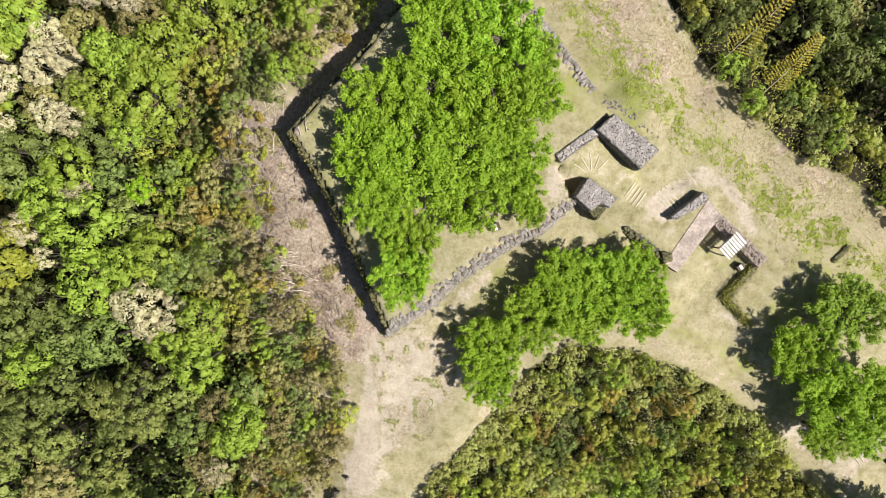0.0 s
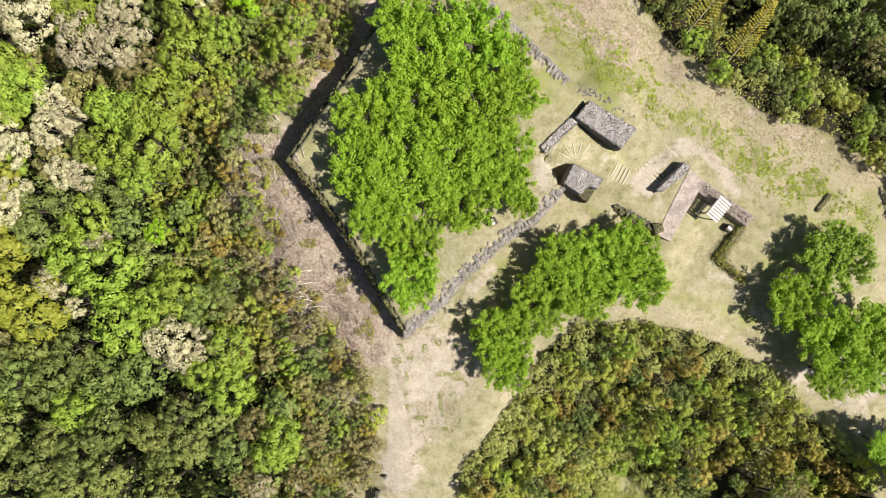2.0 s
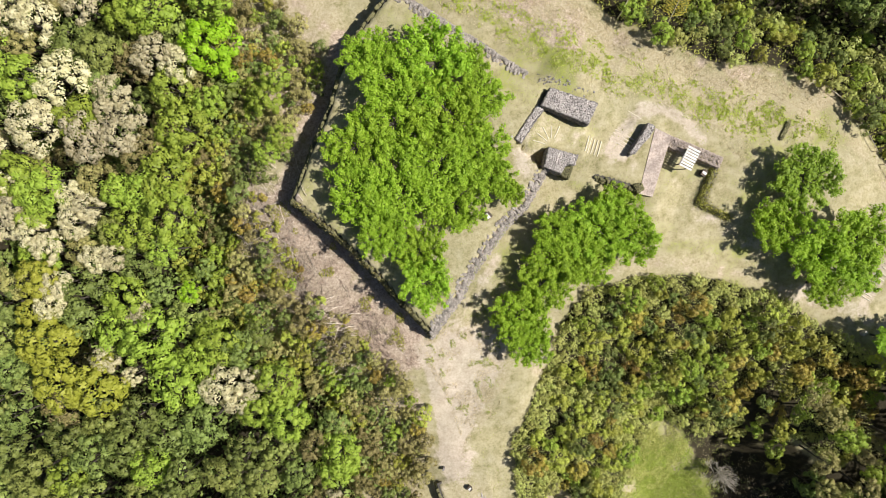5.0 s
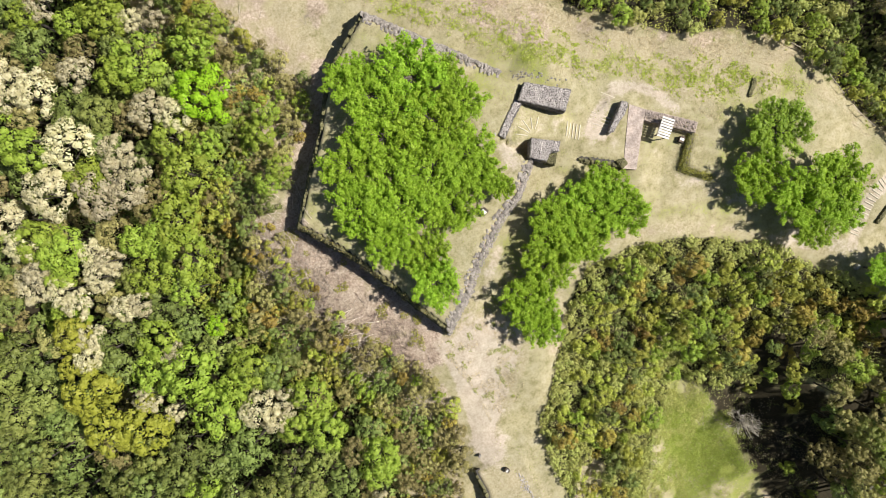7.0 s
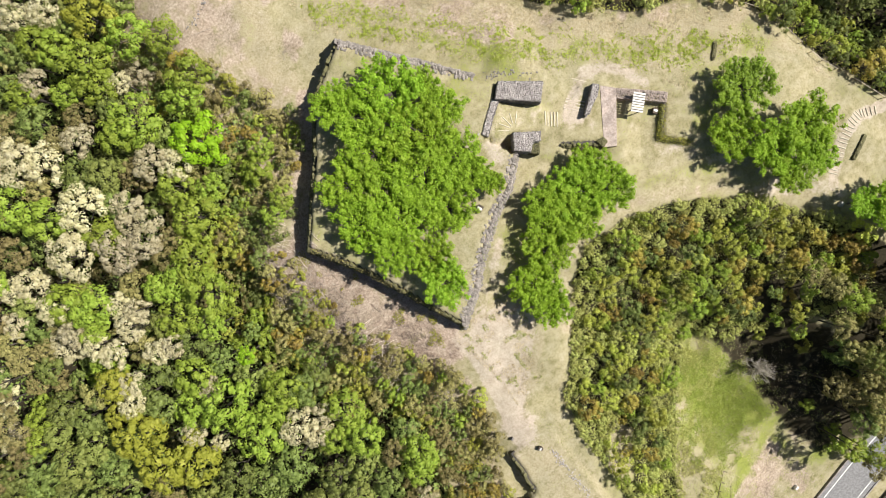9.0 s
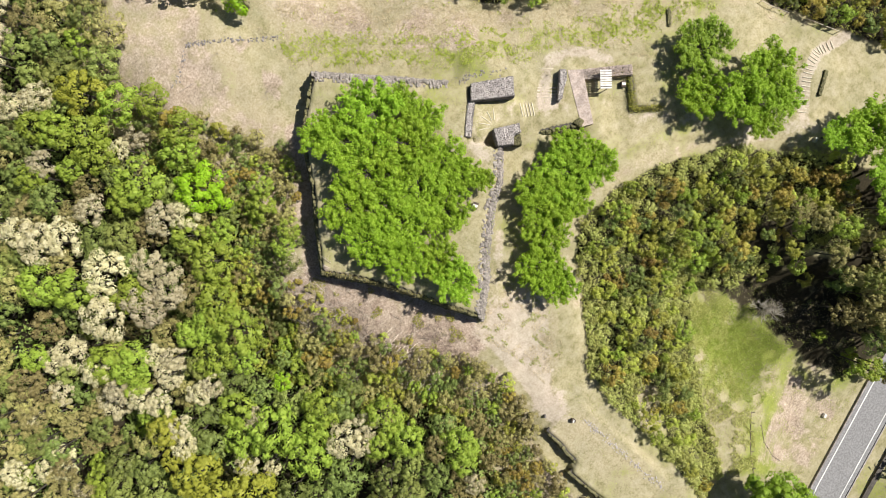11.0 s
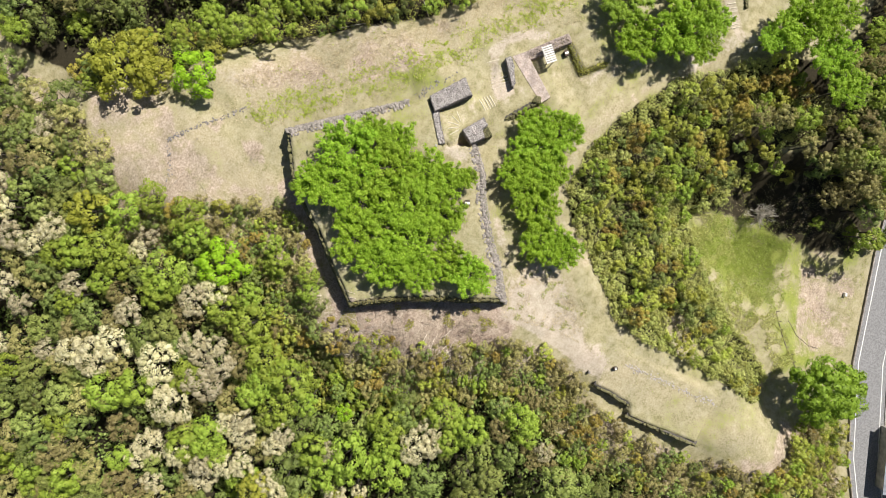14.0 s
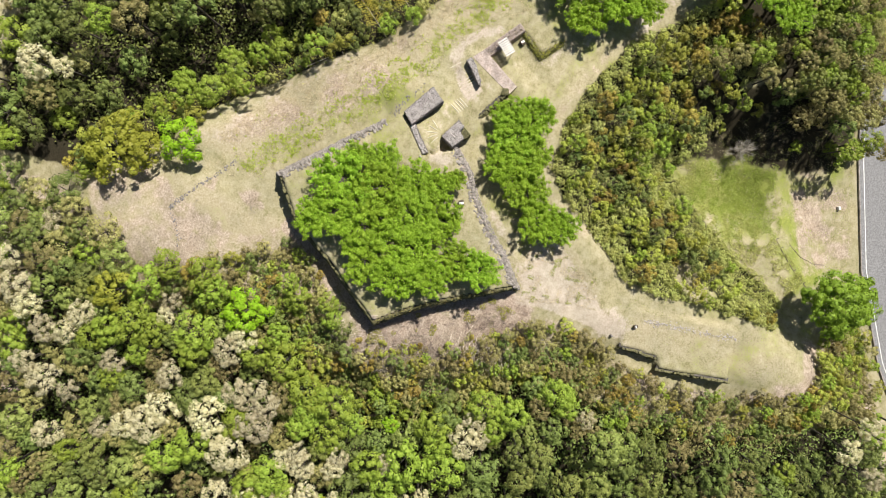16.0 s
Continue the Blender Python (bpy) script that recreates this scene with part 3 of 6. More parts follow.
def ground():
    ny, nx = X.shape
    me = bpy.data.meshes.new("ground")
    me.vertices.add(nx * ny)
    me.vertices.foreach_set("co", np.stack([X, Y, Z], axis=-1).astype(np.float32).ravel())
    i = (np.arange(ny - 1)[:, None] * nx + np.arange(nx - 1)[None, :]).ravel()
    f = np.stack([i, i + 1, i + nx + 1, i + nx], axis=1).astype(np.int32)
    me.loops.add(f.size)
    me.loops.foreach_set("vertex_index", f.ravel())
    me.polygons.add(len(f))
    me.polygons.foreach_set("loop_start", np.arange(0, f.size, 4, dtype=np.int32))
    me.polygons.foreach_set("use_smooth", np.ones(len(f), bool))
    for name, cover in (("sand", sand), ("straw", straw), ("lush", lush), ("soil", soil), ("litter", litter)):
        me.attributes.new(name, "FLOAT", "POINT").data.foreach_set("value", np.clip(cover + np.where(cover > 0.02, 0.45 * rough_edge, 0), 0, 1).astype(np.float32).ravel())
    me.materials.append(GROUND)
    me.update(calc_edges=True)
    tagged(new("ground", me), "mown pale turf, sandy paths and bare earth on a hilltop", "ground", kind="structure")


ground()


# ---- stone walls ----
def stone_shapes(material, count=7, seed=3):
    r = random.Random(seed)
    shapes = []
    for k in range(count):
        bm = bmesh.new()
        bmesh.ops.create_cube(bm, size=1)
        for v in bm.verts:
            v.co += Vector((r.uniform(-0.14, 0.14), r.uniform(-0.14, 0.14), r.uniform(-0.14, 0.14)))
        bmesh.ops.bevel(bm, geom=bm.edges, offset=0.16, segments=1, affect="EDGES")
        shapes.append(bm_mesh("stone", bm, material))
    return shapes


BROWN_STONES, GREY_STONES = stone_shapes(GRAVEL, seed=6), stone_shapes(WALL_STONE, seed=4)
STONES, PALE_STONES, MOSSY_SHADE_STONES = stone_shapes(STONE), stone_shapes(PALE_STONE, seed=5), stone_shapes(MOSSY_SHADE, seed=8)


def lay_stones(parent, poses, shapes, keep=260, rest_label="further stones of the same wall"):
    """Stones as pieces of their own, those past the first ones joined into one part."""
    keep = min(keep, 130)
    for m in poses[:keep]:
        part("stone", shapes[rnd.randrange(len(shapes))], parent, m=m)
    rest = poses[keep:]
    if rest:
        verts, faces, n = [], [], 0
        cache = {}
        for m in rest:
            k = rnd.randrange(len(shapes))
            if k not in cache:
                co = np.empty(3 * len(shapes[k].vertices), np.float32)
                shapes[k].vertices.foreach_get("co", co)
                cache[k] = (co.reshape(-1, 3), [tuple(p.vertices) for p in shapes[k].polygons])
            co, fs = cache[k]
            a = np.array(m)
            verts.append(co @ a[:3, :3].T + a[:3, 3])
            faces += [tuple(i + n for i in f) for f in fs]
            n += len(co)
        tagged(part("rubble", mesh_of("rubble", np.concatenate(verts), faces, shapes[0].materials[0]), parent, rest_label), kind="stuff")


def turned(along, face, size):
    """A pose whose x runs along the wall and y out of its face, scaled to the stone's size."""
    ax = Vector(along).normalized()
    ay = Vector(face)
    ay = (ay - ax * ay.dot(ax)).normalized()
    az = ax.cross(ay)
    m = Matrix((ax, ay, az)).transposed()
    m = m @ Euler([rnd.gauss(0, 0.12) for _ in range(3)]).to_matrix()
    return m.to_4x4() @ Matrix.Diagonal((*size, 1))


def walked(line, step):
    """Points along a polyline with its direction."""
    out, left = [], 0.0
    for a, b in zip(line, line[1:]):
        a, b = Vector(a), Vector(b)
        d = (b - a).length
        s = left
        while s < d:
            out.append(((a + (b - a) * s / d), (b - a) / d))
            s += step * rnd.uniform(0.8, 1.2)
        left = s - d
    return out


def mitres(line, ring=None):
    """Outward vectors at the points of a crest, drawn out at corners so that neighbouring faces meet."""
    out = []
    for i, p in enumerate(line):
        before, after = line[i - 1] if i else None, line[i + 1] if i + 1 < len(line) else None
        if ring and p in ring:
            k = ring.index(p)
            before, after = ring[k - 1], ring[(k + 1) % len(ring)]
        n = []
        for a, b in ((before, p), (p, after)):
            if a and b:
                d = (Vector(b) - Vector(a)).normalized()
                n.append(Vector((-d.y, d.x)))
        out.append(n[0] if len(n) == 1 else (n[0] + n[1]) / max(1 + n[0].dot(n[1]), 0.6))
    return out


def retaining_wall(name, crest, top, batter, label, foot=None, course=0.42, length=0.6, keep=260, capped=True, shapes=None, core=CORE, ring=None, loss=0.1):
    """A leaning dry-stone face below a crest line; its outside is on the left of the line."""
    verts, faces = [], []
    n = len(crest)
    normals = mitres(crest, ring)
    for (x, y), o in zip(crest, normals):
        z = (foot if foot is not None else float(outer_height(x + o.x * 1.2, y + o.y * 1.2))) - 0.6
        reach = batter * (top - z) - 0.12
        verts += [(x - o.x * 0.75, y - o.y * 0.75, top - 0.35), (x - o.x * 0.1, y - o.y * 0.1, top - 0.2), (x + o.x * reach, y + o.y * reach, z), (x - o.x * 0.75, y - o.y * 0.75, z)]
    for i in range(n - 1):
        for k in range(4):
            k2 = (k + 1) % 4
            faces.append((4 * i + k, 4 * (i + 1) + k, 4 * (i + 1) + k2, 4 * i + k2))
    faces += [(3, 2, 1, 0), tuple(4 * (n - 1) + k for k in range(4))]
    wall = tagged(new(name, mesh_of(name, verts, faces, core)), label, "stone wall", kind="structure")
    poses = []
    for k in range(-3, 16):
        z = top - (k + 0.5) * course
        out = batter * (top - z) if k >= 0 else 0.22 + 0.3 * k
        line = [(x + o.x * out, y + o.y * out) for (x, y), o in zip(crest, normals)]
        for p, d in walked(line, length):
            o = Vector((-d.y, d.x))
            z0 = foot if foot is not None else float(outer_height(p.x + o.x * 0.6, p.y + o.y * 0.6))
            if rnd.random() < loss or z < z0 - 0.2 or (k < 0 and (not capped or rnd.random() < 0.3)):
                continue
            push = rnd.gauss(-0.04, 0.07) if k >= 0 else rnd.uniform(-0.14, 0.14)
            h = z + rnd.gauss(0, 0.03) if k >= 0 else top + rnd.uniform(-0.2, -0.04)
            m = turned((d.x, d.y, 0), (o.x, o.y, batter), (length * rnd.uniform(0.65, 1.4), rnd.uniform(0.3, 0.55), course * rnd.uniform(0.8, 1.25)))
            poses.append(Matrix.Translation((p.x + o.x * push, p.y + o.y * push, h)) @ m)
    lay_stones(wall, poses, shapes or STONES, keep)
    return wall


# Both shaded faces get the darkened stones, so their shade is partly painted.
retaining_wall("wall_southwest", SW_CREST, -0.2, 0.22, "tall dry-stone retaining wall of the upper enclosure, in shade", capped=False, length=0.5, course=0.38, ring=BAILEY, shapes=MOSSY_SHADE_STONES, keep=180)
retaining_wall("wall_northwest", NW_CREST, -0.2, 0.22, "tall angled dry-stone retaining wall above the cleared slope", capped=False, length=0.5, course=0.38, ring=BAILEY, shapes=MOSSY_SHADE_STONES, keep=180)
retaining_wall("wall_northeast", NE_CREST[:-1], 0.12, 0.27, "grey dry-stone retaining wall beside the grassy berm", length=0.28, course=0.26, shapes=GREY_STONES, core=GRAVEL, ring=BAILEY, loss=0.2, keep=220)
retaining_wall("wall_southeast", SE_CREST, 0.1, 0.27, "grey stepped dry-stone retaining wall above the grass slope", length=0.28, course=0.26, shapes=GREY_STONES, core=GRAVEL, ring=BAILEY, loss=0.2, keep=220)
LOWER_WALL_A = [(-9.0, -40.7), (-9.1, -34.6), (-9.3, -27.6)]
LOWER_WALL_B = [(-7.3, -26.9), (-6.9, -23.8), (-6.6, -20.1)]
retaining_wall("wall_lower_south", LOWER_WALL_A, -6.5, 0.2, "dark dry-stone edge wall of the lower terrace", foot=-8.6, keep=120, capped=False, shapes=MOSSY_SHADE_STONES)
retaining_wall("wall_lower_north", LOWER_WALL_B, -6.3, 0.2, "dark dry-stone edge wall of the lower terrace path", foot=-8.0, keep=90, capped=False, shapes=MOSSY_SHADE_STONES)


def stone_block(name, poly, top, label, foot=None, shapes=PALE_STONES, size=0.165, course=0.26, cap=True, cap_material=None, keep=200, slump=0.0, category="stone pier", courses=12):
    """A free-standing mass of dry stone: battered sides in courses and a cobbled top. Pale masses have shade painted
    into their side stones.
    """
    n = len(poly)
    cx, cy = sum(p[0] for p in poly) / n, sum(p[1] for p in poly) / n
    area = sum(a[0] * b[1] - b[0] * a[1] for a, b in zip(poly, poly[1:] + poly[:1]))
    if area < 0:
        poly = poly[::-1]
    base = foot if foot is not None else min(spot(*p) for p in poly)
    verts, faces = [], []
    for (x, y) in poly:
        verts.append((x, y, top - 0.06))
    for (x, y) in poly:
        u = Vector((x - cx, y - cy)).normalized() * 0.2
        verts.append((x + u.x, y + u.y, base - 0.3))
    faces.append(tuple(range(n)))
    for i in range(n):
        j = (i + 1) % n
        faces.append((i + n, j + n, j, i))
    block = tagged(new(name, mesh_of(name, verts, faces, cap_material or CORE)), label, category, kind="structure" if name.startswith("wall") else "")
    poses = []
    if cap:
        xs, ys = [p[0] for p in poly], [p[1] for p in poly]
        y = min(ys)
        while y < max(ys):
            x = min(xs) + rnd.uniform(0, size)
            while x < max(xs):
                px, py = x + rnd.gauss(0, 0.05), y + rnd.gauss(0, 0.05)
                if inside(np.array([px]), np.array([py]), poly)[0]:
                    s = size * rnd.uniform(0.75, 1.35)
                    m = Euler((rnd.gauss(0, 0.25), rnd.gauss(0, 0.25), rnd.uniform(0, 6.3))).to_matrix().to_4x4() @ Matrix.Diagonal((s * rnd.uniform(1, 1.4), s, s * 0.8, 1))
                    poses.append(Matrix.Translation((px, py, top + rnd.gauss(-0.04, 0.05) - slump * rnd.random())) @ m)
                x += size * rnd.uniform(0.85, 1.1)
            y += size * 0.88
    side_from = len(poses)
    for a, b in zip(poly, poly[1:] + poly[:1]):
        for k in range(0, courses):
            z = top - (k + 0.5) * course
            if z < base - 0.15:
                break
            for p, d in walked([a, b], size * 1.5):
                o = Vector((d.y, -d.x))
                out = 0.12 * (top - z) / max(top - base, 0.3) - 0.06
                m = turned((d.x, d.y, 0), (o.x, o.y, 0.1), (size * rnd.uniform(1.2, 2.0), rnd.uniform(0.3, 0.45), course * rnd.uniform(0.85, 1.2)))
                poses.append(Matrix.Translation((p.x + o.x * out, p.y + o.y * out, z)) @ m)
    lay_stones(block, poses[:side_from], shapes, keep)
    # Sides of pale masses take the darker stone, painting in their shade.
    lay_stones(block, poses[side_from:], STONES if shapes is PALE_STONES else shapes, 40)
    return block


def thick(line, width):
    """A polygon round a line."""
    left, right = [], []
    n = len(line)
    for i in range(n):
        d = (Vector(line[min(i + 1, n - 1)]) - Vector(line[max(i - 1, 0)])).normalized()
        o = Vector((-d.y, d.x)) * width / 2
        left.append((line[i][0] + o.x, line[i][1] + o.y))
        right.append((line[i][0] - o.x, line[i][1] - o.y))
    return left + right[::-1]


stone_block("gate_pier", BLOCK_A, 0.85, "long gate pier of pale dry rubble with a cobbled top", foot=-1.6, size=0.14)
stone_block("gate_pier", BLOCK_C, 0.65, "square gate pier of pale dry rubble beside log steps", foot=-1.9, size=0.14)
stone_block("broken_masonry", BROKEN_C, -0.7, "dark collapsed corner of the rubble gate pier", foot=-2.4, shapes=MOSSY_SHADE_STONES, keep=60, category="rubble")
stone_block("gate_pier", BLOCK_D, -0.95, "ruined narrow pier of pale rubble above the sandy path", foot=-2.9, keep=160)
stone_block("wall_gate_low", thick([(23.5, 23.0), (21.4, 21.5), (19.5, 20.1)], 0.75), 0.2, "low broken rubble wall beside the fan of log steps", foot=-0.9, shapes=PALE_STONES, keep=140, category="stone wall")
stone_block("wall_strip", STRIP, -2.04, "broad low rampart topped with brown gravel", foot=-3.8, shapes=BROWN_STONES, cap=False, size=0.14, cap_material=GRAVEL, keep=120, category="stone wall", courses=0)
stone_block("wall_court", thick([(38.0, 13.3), (40.3, 11.2), (43.2, 8.5)], 1.25), -2.15, "rough brown stone wall behind the small roofed notice shelter", foot=-3.8, shapes=BROWN_STONES, keep=200, category="stone wall")
retaining_wall("wall_terrace", [(32.2, 8.7), (29.9, 10.5), (27.4, 12.4)], -1.95, 0.45, "low dark dry-stone wall above the cherry slope", foot=-3.4, length=0.36, course=0.28, keep=120, capped=False, shapes=MOSSY_SHADE_STONES)
stone_block("stone_pile", [(31.7, 9.6), (32.6, 9.5), (32.7, 8.8), (31.9, 8.7)], -1.7, "dark heaped stones at the end of the terrace wall", foot=-3.2, shapes=MOSSY_SHADE_STONES, keep=40, category="rubble")
retaining_wall("wall_bank", [(42.2, 1.4), (40.8, 2.9), (39.4, 4.4), (40.9, 6.1), (42.7, 8.0)], -2.9, 0.55, "low stone edge of the sunken court, overgrown with grass", foot=-3.75, length=0.34, course=0.26, keep=120, capped=False, shapes=MOSSY_SHADE_STONES)
stone_block("wall_remnant", thick([(52.4, 8.5), (53.3, 9.4), (54.0, 10.2)], 0.2), -3.85, "short dark remnant of a stone wall in the grass", foot=-4.2, shapes=MOSSY_SHADE_STONES, keep=50, category="stone wall")
stone_block("wall_remnant", thick([(60.1, -15.7), (61.8, -14.8), (63.3, -14.0)], 0.2), -4.3, "short dark remnant of a stone wall near the steps", foot=-4.7, shapes=MOSSY_SHADE_STONES, keep=60, category="stone wall")


def scattered_rocks(name, line, count, spread, size, label, shapes=STONES):
    """A line of half-buried rocks."""
    holder = tagged(new(name), label, "rocks")
    for _ in range(count):
        s = rnd.uniform(0, len(line) - 1.001)
        i = int(s)
        x = line[i][0] + (line[i + 1][0] - line[i][0]) * (s - i) + rnd.gauss(0, spread)
        y = line[i][1] + (line[i + 1][1] - line[i][1]) * (s - i) + rnd.gauss(0, spread)
        k = size * rnd.uniform(0.5, 1.4)
        part("stone", shapes[rnd.randrange(7)], holder, m=Matrix.Translation((x, y, spot(x, y) + k * 0.15)) @ Euler((rnd.gauss(0, 0.3), rnd.gauss(0, 0.3), rnd.uniform(0, 6))).to_matrix().to_4x4() @ Matrix.Diagonal((k * 1.3, k, k * 0.7, 1)))


scattered_rocks("rock_line", [(-1.1, -23.5), (-1.1, -30), (-1.2, -40.5)], 230, 0.3, 0.15, "line of half-buried grey rocks on the lower terrace", PALE_STONES)
scattered_rocks("rock_line", [(1.9, 61.0), (4.9, 58.4), (8.5, 54.9), (12.1, 51.4)], 120, 0.2, 0.17, "loose grey rocks in the pale turf of the north terrace")
scattered_rocks("rock_line", [(24.8, 26.6), (26.5, 25.5), (28.6, 24.0), (30.4, 22.2)], 60, 0.4, 0.16, "fallen stones along the outer foot of the gate pier")

scattered_rocks("rock_line", [(1.7, 61.0), (-0.8, 59.6), (-3.0, 58.6), (-4.6, 58.7)], 26, 0.2, 0.2, "sparse row of grey rocks crossing the bare terrace")

# ---- steps, posts and small fittings ----


def log_mesh(length, radius, material, seed=0):
    r = random.Random(seed)
    path = [(length * (i / 6 - 0.5), r.gauss(0, 0.012), r.gauss(0, 0.008)) for i in range(7)]
    v, f = tube(path, [radius * r.uniform(0.92, 1.08) for _ in path], 8)
    return mesh_of("log", v, f, material)


LOGS = {}


def laid_log(a, b, radius, material, group, label, lift=0.3, name="step_log"):
    a, b = Vector(a), Vector(b)
    key = (round((b - a).length, 1), radius, material.name)
    if key not in LOGS:
        LOGS[key] = log_mesh(*key[:2], material, len(LOGS))
    za, zb = spot(*a) + radius * lift, spot(*b) + radius * lift
    p, q = Vector((*a, za)), Vector((*b, zb))
    ob = new(name, LOGS[key])
    ob.matrix_basis = Matrix.Translation((p + q) / 2) @ (q - p).to_track_quat("X", "Z").to_matrix().to_4x4()
    return tagged(ob, label, "log", group)


for i in range(5):
    u = i / 4
    a = Vector((27.2, 16.0)).lerp(Vector((28.6, 14.8)), u)
    laid_log(a, a + Vector((1.15, 1.58)), 0.085, LOG, "log steps below the gate", "pale round log set as a path step")
FAN_INNER = [(22.6, 18.5), (22.9, 18.8), (23.2, 18.95), (23.6, 19.0), (23.9, 18.8)]
FAN_OUTER = [(21.2, 19.5), (22.0, 20.2), (23.0, 20.6), (24.1, 20.4), (25.1, 20.0)]
for a, b in zip(FAN_INNER, FAN_OUTER):
    laid_log(a, b, 0.075, LOG, "fan of log steps in the gate", "pale log step, one of a fan")
WEATHERED = rough_material("weathered step log", [(0.3, (0.5, 0.43, 0.34)), (0.7, (0.68, 0.6, 0.5))], 6, 0.3, 0.01, vary=0.12)
for i in range(4):
    a = Vector((30.85, 16.35)).lerp(Vector((31.95, 17.2)), i / 3)
    laid_log(a, a + Vector((1.75, -2.1)), 0.1, WEATHERED, "worn steps beside the ruined pier", "worn earth-coloured log step in sand", lift=-0.25)
EAST_STEPS = [(56.6, -15.6), (58.6, -14.0), (61.1, -12.3), (63.0, -11.4), (65.0, -11.2), (68.0, -12.6)]
for p, d in walked(EAST_STEPS, 0.62):
    o = Vector((-d.y, d.x)) * 0.65
    laid_log(p - o, p + o, 0.09, LOG, "log steps of the east path", "pale log step across the curving east path")
laid_log((34.4, 18.9), (35.9, 17.0), 0.05, LOG, "", "thin pale pole lying by the path", name="pole")


def shelter(x, y, angle):
    """A small notice shelter: four posts, two beams, a board and a roof of pale planks with gaps."""
    g = spot(x, y)
    root = tagged(new("notice_shelter"), "small open notice shelter with a slatted silver plank roof", "shelter")
    root.matrix_basis = pose(x, y, g, 0, 0, angle)
    for sx in (-1, 1):
        for sy in (-1, 1):
            part("post", bm_mesh("post", box(0.12, 0.12, 2.2, 0.015), POST), root, m=pose(sx * 1.05, sy * 0.62, 1.1))
        part("beam", bm_mesh("beam", box(0.1, 1.6, 0.14, 0.01), POST), root, m=pose(sx * 1.05, 0, 2.24))
    plank = bm_mesh("roof_plank", box(0.25, 1.78, 0.045, 0.012), PLANK)
    for i in range(8):
        part("roof_plank", plank, root, m=pose(-1.23 + i * 0.352, 0, 2.34 + rnd.uniform(-0.008, 0.008), 7))
    part("batten", bm_mesh("batten", box(2.7, 0.08, 0.05, 0.01), POST), root, m=pose(0, 0.6, 2.36, 7))
    part("batten", bm_mesh("batten", box(2.7, 0.08, 0.05, 0.01), POST), root, m=pose(0, -0.6, 2.21, 7))
    part("notice_board", bm_mesh("notice_board", box(1.9, 0.05, 0.9, 0.01), WHITE), root, "pale notice board", m=pose(0, 0.5, 1.4))


shelter(39.2, 10.45, 44)


def plaque(x, y, angle, size, label):
    """A low dark stand with a tilted pale plate."""
    g = spot(x, y)
    root = tagged(new("information_stand"), label, "sign", "information stands")
    root.matrix_basis = pose(x, y, g, 0, 0, angle)
    part("plinth", bm_mesh("plinth", box(size * 1.05, size * 0.85, 0.62, 0.04), POST), root, m=pose(0, 0, 0.3))
    part("rim", bm_mesh("rim", box(size * 1.15, size * 0.95, 0.09, 0.02), POST), root, m=pose(0, 0, 0.66, 10))
    part("plate", bm_mesh("plate", box(size * 0.42, size * 0.8, 0.03, 0.008), WHITE), root, "pale printed plate", m=pose(0, 0, 0.722, 10))


plaque(12.6, 12.6, 20, 0.9, "dark low information stand with a pale plate on turf")
plaque(41.1, 7.9, 40, 0.75, "small dark stand with a pale plate beside the shelter")
plaque(-2.4, -22.1, -60, 0.6, "small dark stand with a pale plate on the lower terrace")


def marker_stone(x, y, h, w, label, material=CONCRETE):
    g = spot(x, y)
    bm = box(w, w * 0.7, h, w * 0.08)
    for v in bm.verts:
        if v.co.z > 0:
            v.co.x *= 0.88
            v.co.y *= 0.85
    ob = new("marker_stone", bm_mesh("marker_stone", bm, material))
    ob.matrix_basis = pose(x, y, g + h / 2 - 0.05, 0, 0, rnd.uniform(0, 90))
    tagged(ob, label, "marker stone")


marker_stone(18.7, 20.7, 1.35, 0.42, "pale upright marker stone at the edge of the trees")
marker_stone(54.6, -19.8, 0.6, 0.8, "pale squat marker block on bare ground")
marker_stone(26.9, -61.0, 0.7, 0.8, "pale cream marker block beside the road", WHITE)
marker_stone(-4.9, -18.4, 0.7, 0.5, "dark stubby stone beside the sandy path", STONE)


def rail_fence(line, label):
    root = tagged(new("rail_fence"), label, "fence")
    pts = [p for p, d in walked(line, 2.4)]
    post = bm_mesh("post", box(0.1, 0.1, 0.95, 0.015), DEADWOOD)
    for p in pts:
        part("post", post, root, m=Matrix.Translation((p.x, p.y, spot(p.x, p.y) + 0.42)))
    for k, (a, b) in enumerate(zip(pts, pts[1:])):
        if k % 3 == 2:
            continue
        p, q = Vector((*a, spot(*a) + 0.8)), Vector((*b, spot(*b) + 0.8))
        v, f = tube([p, (p + q) / 2, q], [0.05, 0.048, 0.045], 6)
        part("rail", mesh_of("rail", v, f, DEADWOOD), root)


rail_fence([(60.5, 13.0), (63.0, 9.0), (65.4, -1.0), (67.0, -5.5), (69.5, -12.0)], "broken weathered rail fence along the wood's edge")
rail_fence([(30.2, 43.5), (33.5, 37.0)], "short weathered rail fence in the scrub")


def timber_edging(line, side, label):
    """Split logs end to end along a path, with a short cross log at every joint."""
    root = tagged(new("path_edging"), label, "path edging")
    pts = [p for p, d in walked(line, 1.5)]
    for p, q in zip(pts, pts[1:]):
        a, b = Vector((*p, spot(*p) + 0.06)), Vector((*q, spot(*q) + 0.06))
        v, f = tube([a, (a + b) / 2, b - (b - a) * 0.06], [0.06, 0.065, 0.055], 6)
        part("edge_log", mesh_of("edge_log", v, f, STAKEWOOD), root)
        d = (b - a).normalized()
        o = Vector((-d.y, d.x, 0)) * side
        v, f = tube([a + d * 0.05, a + d * 0.05 + o * rnd.uniform(0.5, 0.8)], [0.075, 0.065], 6)
        part("cross_log", mesh_of("cross_log", v, f, POST), root)


